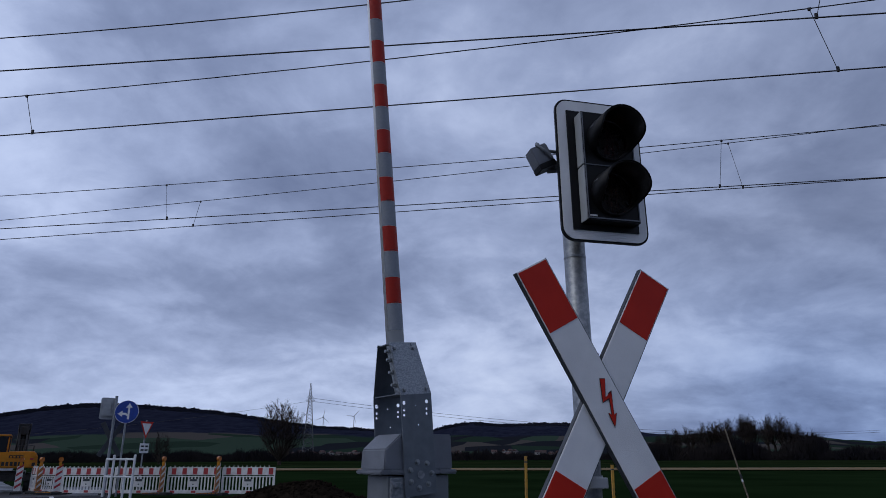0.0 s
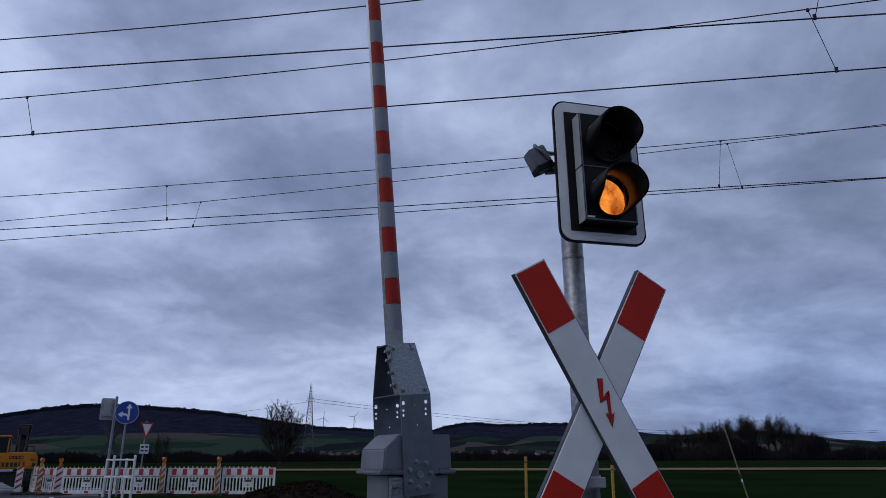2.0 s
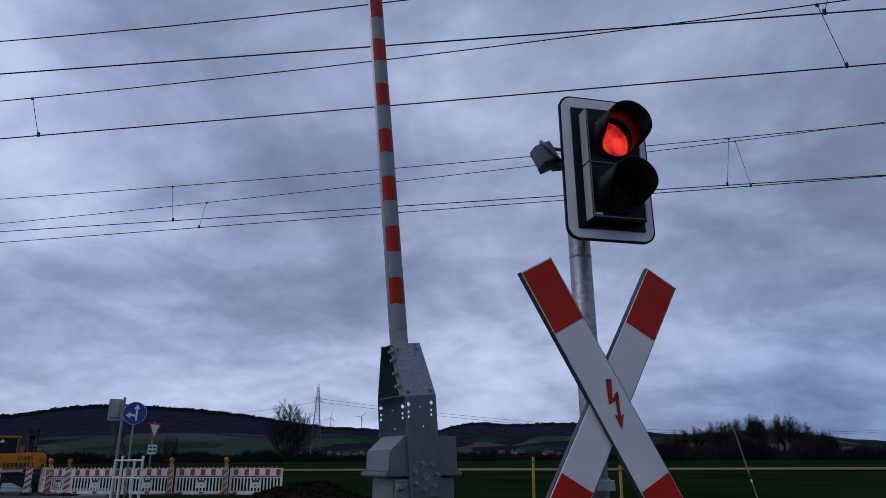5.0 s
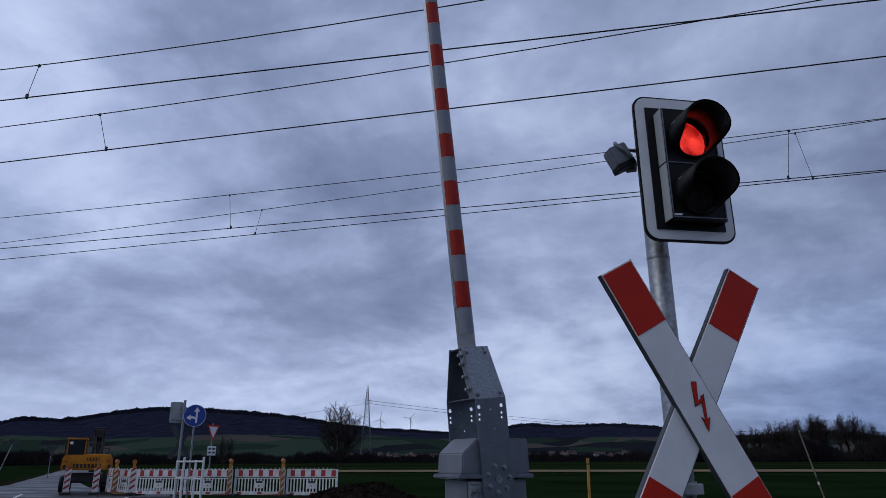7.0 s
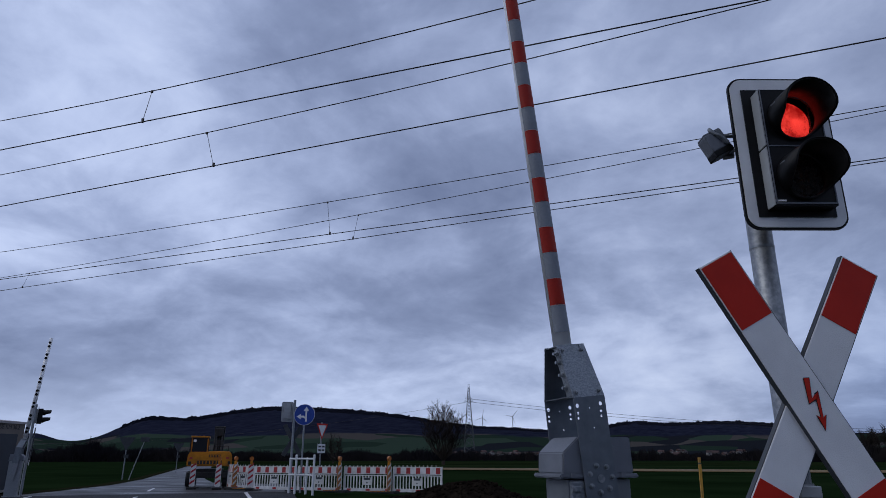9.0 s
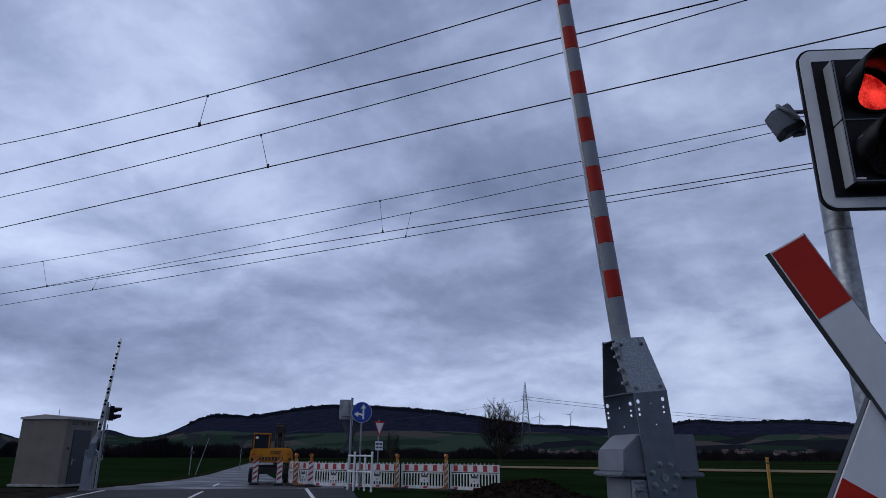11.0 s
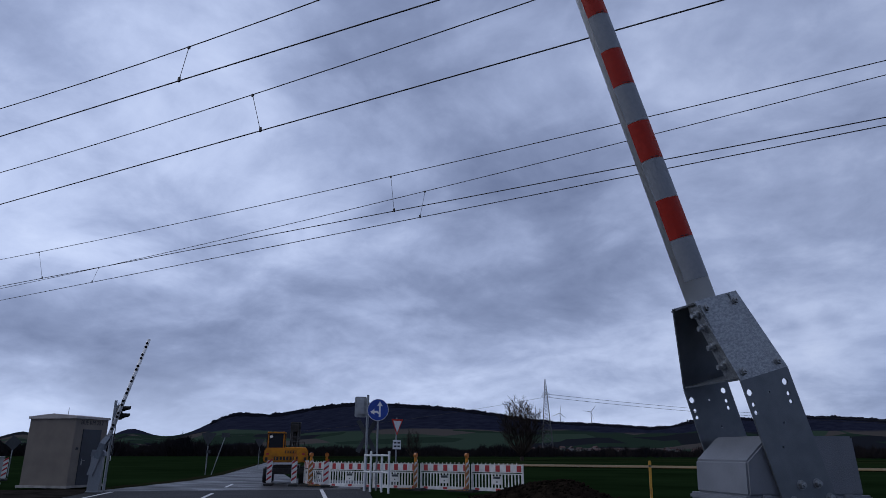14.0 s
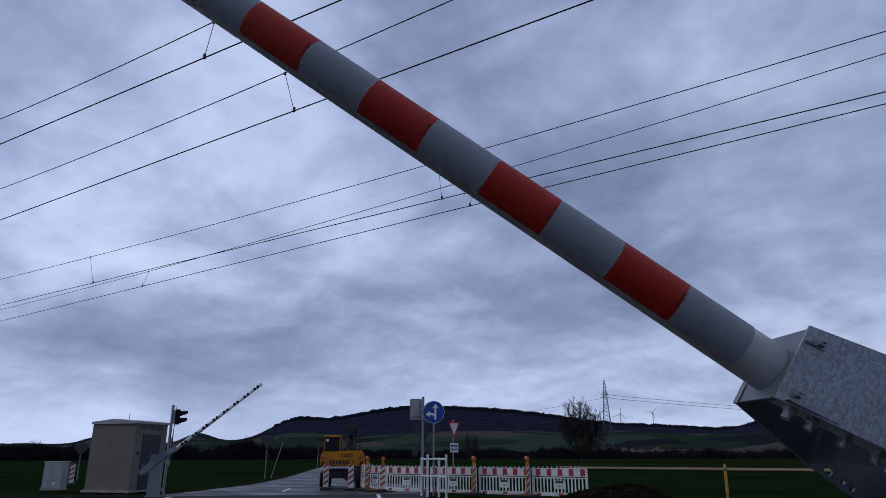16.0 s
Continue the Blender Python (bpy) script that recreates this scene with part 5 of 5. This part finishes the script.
excavator(pose(-24.55, 29.65, 0, 0, 0, 40) @ Matrix.Diagonal((0.88, 0.86, 0.79, 1)))


# ---- trees and far things ----
def fan_tree(name, label, m, seed, h, w, stems, group="", low=0.08, twigs=26):
    """A bare tree of many steep stems that fan out from a short bole, fringed with fine upright twigs."""
    rnd = random.Random(seed)
    wood, fine = [], []
    bole = Vector((0, 0, h * low))
    wood.append((Vector((0, 0, 0)), bole, 0.030 * h, 0.026 * h))
    for k in range(stems):
        a, out = rnd.uniform(0, 6.283), math.sqrt((k + 0.5) / stems)
        tip = Vector((math.cos(a) * out * w * 0.40, math.sin(a) * out * w * 0.40, h * (0.90 - 0.34 * out ** 2.2) * rnd.uniform(0.88, 1.0)))
        p, r = bole, 0.0125 * h * rnd.uniform(0.55, 1.0)
        for i in range(1, 8):
            f = i / 7
            q = bole.lerp(tip, f) + Vector((math.cos(a), math.sin(a), 0)) * (w * 0.13 * out * math.sin(math.pi * f)) + Vector((rnd.gauss(0, 1), rnd.gauss(0, 1), 0)) * 0.008 * h
            r2 = max(0.018, r * 0.76)
            (wood if i < 4 else fine).append((p, q, r, r2))
            if i >= 3:
                for _ in range(2):      # a side limb with its own spray of twigs
                    s = p.lerp(q, rnd.random())
                    axis = ((q - p).normalized() * 0.8 + Vector((rnd.gauss(0, 0.5), rnd.gauss(0, 0.5), rnd.gauss(0.10, 0.2)))).normalized()
                    long = h * rnd.uniform(0.09, 0.17)
                    e_ = s + axis * long
                    fine.append((s, e_, 0.036, 0.022))
                    for _ in range(twigs):
                        b_ = s.lerp(e_, rnd.uniform(0.2, 1.0))
                        dr = (axis + Vector((rnd.gauss(0, 0.6), rnd.gauss(0, 0.6), rnd.gauss(0.15, 0.4)))).normalized()
                        fine.append((b_, b_ + dr * h * rnd.uniform(0.03, 0.075), 0.021, 0.010))
            p, r = q, r2
    root = thing(name, label, "tree", m, group)
    for nm, lst, n, mk in (("trunk", wood, 7, "bark"), ("crown", fine, 3, "twig")):
        vs, fs = [], []
        for p, q, r1, r2 in lst:
            d = (q - p).normalized()
            a = d.orthogonal().normalized()
            b_ = d.cross(a)
            k = len(vs)
            for c, r in ((p, r1), (q, r2)):
                for i in range(n):
                    t = 2 * math.pi * i / n
                    vs.append(tuple(c + (a * math.cos(t) + b_ * math.sin(t)) * r))
            for i in range(n):
                fs.append((k + i, k + (i + 1) % n, k + n + (i + 1) % n, k + n + i))
        me = bpy.data.meshes.new(nm)
        me.from_pydata(vs, [], fs)
        me.materials.append(M[mk])
        o = new(nm, me)
        o.parent = root
    return root


fan_tree("bare_tree", "lone bare tree with a broad fan of twigs in the field", pose(-62.6, 150, -0.6), 14, 15.3, 12.6, 40, twigs=15)
fan_tree("bare_tree", "smaller dark bare tree in the field", pose(-105, 170, -0.6), 9, 9.0, 7.5, 18, twigs=9)
pops = [fan_tree("poplar", "tall slender bare poplar in a row", pose(0, 0, -300), s, 17.6, 7.0, 18, "poplar row", low=0.30, twigs=12) for s in (21, 22, 23)]
random.seed(11)
for i in range(22):
    f_ = i / 21
    x = 41 + 54 * f_ + random.uniform(-0.9, 0.9)
    hh = (0.66 + 0.42 * min(1.0, f_ / 0.62)) * random.uniform(0.94, 1.03) * (1.0 if i < 19 else 0.97 - 0.09 * (i - 18))
    mm = pose(x, 298 + random.uniform(-5, 5), -0.6, 0, 0, random.uniform(0, 360))
    if i < 3:
        pops[i].matrix_basis = mm
        pops[i].scale = (hh, hh, hh)
    else:
        o = copy_thing(pops[i % 3], mm)
        o.scale = (hh, hh, hh)


def woods(name, label, az0, az1, d0, d1, n, hmax, seed, skew=0.0):
    """A belt of bare woods: slender trunks with fans of twigs, in one mesh."""
    rnd = random.Random(seed)
    vs, fs = [], []
    for _ in range(n):
        az, d = radians(rnd.uniform(az0, az1)), rnd.uniform(d0, d1)
        c = Vector((-math.sin(az) * d, math.cos(az) * d, -0.7))
        hm = hmax * (0.55 + 0.45 * noise.noise(Vector((math.degrees(az) * 0.35, d * 0.01, seed))) + 0.25 * noise.noise(Vector((math.degrees(az) * 1.7, 0, seed + 4))))
        hm = max(hm, 0.25 * hmax) * rnd.uniform(0.75, 1.0)
        for k in range(17):
            a = rnd.gauss(0, 0.5)
            z0 = hm * rnd.uniform(0.0, 0.55)
            ln = hm * rnd.uniform(0.35, 0.6)
            w_ = rnd.uniform(0.05, 0.20)
            ph = rnd.uniform(0, 6.28)
            o = Vector((rnd.gauss(0, 0.12) * hm, rnd.gauss(0, 0.12) * hm, z0))
            tip = o + Vector((math.sin(a) * math.cos(ph), math.sin(a) * math.sin(ph), math.cos(a))) * ln
            side = Vector((math.cos(az), math.sin(az), 0)) * w_
            i = len(vs)
            vs += [c + o - side, c + o + side, c + tip]
            fs.append((i, i + 1, i + 2))
    me = bpy.data.meshes.new(name)
    me.from_pydata([tuple(v) for v in vs], [], fs)
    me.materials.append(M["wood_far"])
    return tagged(new(name, me), label, "woods", kind="stuff")


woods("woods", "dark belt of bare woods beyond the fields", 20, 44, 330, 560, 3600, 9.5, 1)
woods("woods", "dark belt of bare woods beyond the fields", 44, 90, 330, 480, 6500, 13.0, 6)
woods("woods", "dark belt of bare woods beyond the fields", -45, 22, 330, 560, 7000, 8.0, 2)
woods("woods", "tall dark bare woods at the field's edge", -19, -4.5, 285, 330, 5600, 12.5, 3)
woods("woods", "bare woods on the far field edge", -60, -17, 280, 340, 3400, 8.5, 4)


def crest(az0, az1, n, seed):
    """Trees standing along the ridge, in one mesh."""
    rnd = random.Random(seed)
    vs, fs = [], []
    for _ in range(n):
        az = rnd.uniform(az0, az1)
        d = rnd.uniform(1790, 1850)
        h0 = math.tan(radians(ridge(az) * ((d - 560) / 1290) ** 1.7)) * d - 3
        a = radians(az)
        c = Vector((-math.sin(a) * d, math.cos(a) * d, h0))
        hh = 4 + 4 * rnd.random() * max(0, 0.6 + noise.noise(Vector((az * 1.4, 0, 7))))
        for k in range(4):
            o = Vector((math.cos(a), math.sin(a), 0)) * rnd.gauss(0, 3.5)
            i = len(vs)
            s_ = Vector((math.cos(a), math.sin(a), 0)) * rnd.uniform(1.2, 3)
            t_ = o + Vector((0, 0, hh * rnd.uniform(0.6, 1)))
            vs += [c + o - s_, c + o + s_, c + t_ + s_ * 0.8, c + t_ - s_ * 0.6]
            fs.append((i, i + 1, i + 2, i + 3))
    me = bpy.data.meshes.new("ridge_trees")
    me.from_pydata([tuple(v) for v in vs], [], fs)
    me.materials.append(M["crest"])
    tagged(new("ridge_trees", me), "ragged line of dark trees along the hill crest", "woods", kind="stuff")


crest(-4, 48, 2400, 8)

# village on the lower slope
random.seed(4)
house0 = None
for i in range(46):
    az = random.choice((random.gauss(19, 3.5), random.gauss(21, 2.0), random.gauss(6, 3), random.gauss(2, 1.5)))
    d = random.uniform(620, 980)
    s = (d - 560) / 1290
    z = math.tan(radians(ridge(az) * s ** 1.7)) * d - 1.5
    mm = pose(-math.sin(radians(az)) * d, math.cos(radians(az)) * d, z + 0.4, 0, 0, random.uniform(0, 180))
    if house0 is None:
        house0 = thing("house", "small distant house with pale walls and tiled roof", "house", mm, "village houses")
        bm = B()
        box(bm, (0, 0, 1.4), (7, 5.5, 4.0))
        hw = part("wall", bm, M["house_white"], house0)
        bm = B()
        prism(bm, [(-3.1, 3.3), (3.1, 3.3), (0, 5.9)], -3.8, 3.8, pose(0, 0, 0, 0, 0, 90))
        part("roof", bm, M["house_roof"], house0)
        for x in (-2, 0, 2):
            for y in (-2.78, 2.78):
                bm = B()
                box(bm, (x, y, 1.8), (0.9, 0.1, 1.1))
                part("window", bm, M["glass"], house0)
    else:
        copy_thing(house0, mm)

# lattice mast with its lines
mast = thing("pylon", "grey lattice power pylon standing in the valley", "pylon", pose(-151.6, 400, -1.0, 0, 0, 25))
H = 46.4
wid = lambda z: 3.2 * (1 - z / H) ** 1.05 + 0.35
for sx in (-1, 1):
    for sy in (-1, 1):
        bm = B()
        tube(bm, (sx * wid(0), sy * wid(0), 0), (sx * wid(H * .55), sy * wid(H * .55), H * .55), 0.16, n=6)
        tube(bm, (sx * wid(H * .55), sy * wid(H * .55), H * .55), (sx * 0.3, sy * 0.3, H), 0.13, n=6)
        part("leg", bm, M["lattice"], mast)
bm = B()
z = 0.0
while z < H - 2:
    z2 = z + max(1.8, wid(z) * 1.25)
    z2 = min(z2, H - 0.5)
    a, b_ = wid(z), wid(z2)
    for q in range(4):
        c, s = ((1, 1), (-1, 1), (-1, -1), (1, -1))[q], ((-1, 1), (-1, -1), (1, -1), (1, 1))[q]
        tube(bm, (c[0] * a, c[1] * a, z), (s[0] * b_, s[1] * b_, z2), 0.09, n=5)
        tube(bm, (s[0] * a, s[1] * a, z), (c[0] * b_, c[1] * b_, z2), 0.09, n=5)
    z = z2
part("bracing", bm, M["lattice"], mast)
for zz, ln in ((H * 0.765, 2.9), (H * 0.80, 2.2)):
    bm = B()
    for s in (-1, 1):
        tube(bm, (0, 0, zz), (s * ln, 0, zz + 0.3), 0.13, 0.08, n=6)
        tube(bm, (0, 0, zz + 2.2), (s * ln, 0, zz + 0.3), 0.09, n=5)
    part("crossarm", bm, M["lattice"], mast)
for k, (z0, z1) in enumerate(((34.5, 17), (36.4, 18.5))):
    wire("power_line", ((-151.6, 400, z0), (260, 620, z1 + 2)), 9, 0.10, "thin sagging power line in the distance", 30)
    if k == 0:
        wire("power_line", ((-151.6, 400, z0), (-520, 330, 12)), 9, 0.07, "thin sagging power line in the distance", 30)

for k, (x, z0, rot) in enumerate(((-700, 62, 10), (-605, 63, 40))):
    tb = thing("wind_turbine", "white distant wind turbine above the ridge", "wind turbine", pose(x, 1950, z0, 0, 0, 10), "wind turbines")
    bm = B()
    tube(bm, (0, 0, 0), (0, 0, 52), 1.5, 0.9, n=10)
    part("tower", bm, M["turbine"], tb)
    bm = B()
    box(bm, (0, 1.2, 52.5), (2, 5, 2.2), bevel=0.4)
    part("nacelle", bm, M["turbine"], tb)
    for i in range(3):
        bm = B()
        prism(bm, [(-0.9, 0), (0.9, 0), (1.0, 6), (0.2, 24), (-0.2, 24)], -2.0, -1.6, pose(0, 0, 52.5, 0, rot + 120 * i, 0))
        part("blade", bm, M["turbine"], tb)


# ---- what moves ----
ARM = [(0, 5.1), (5.5, 5.5), (9, 6.2), (12.4, 6.2), (13, 6.7), (13.5, 9.9), (14, 15.9), (14.5, 24.2), (15, 34.7), (15.5, 44.4), (16, 55.9)]
FAR = [(0, 4.4), (12.6, 4.4), (13, 4.9), (13.5, 8.4), (14, 14.6), (14.5, 23.4), (15, 32.4), (15.5, 41.0), (16, 50.5)]


def motions():
    walk(near_arm, [(t, pose(0, 0, LIFT, 0, a, 0)) for t, a in ARM])
    walk(far_arm, [(t, pose(0, 0, LIFT, 0, a, 0)) for t, a in FAR])
    # lamps always glow; the added leaves slide aside to switch them on
    for (pair, on, off) in ((head_leaves[1], 0.43, 3.6), (head_leaves[0], 3.6, 99)):
        for lf, side in pair:
            rows = [(0, 0), (on - 0.04, 0), (on, 1)]
            if off < 16:
                rows += [(off, 1), (off + 0.04, 0)]
            rows.append((16, rows[-1][1]))
            walk(lf, [(t, head_pose @ pose(side * o, 0, 0)) for t, o in rows])


motions()
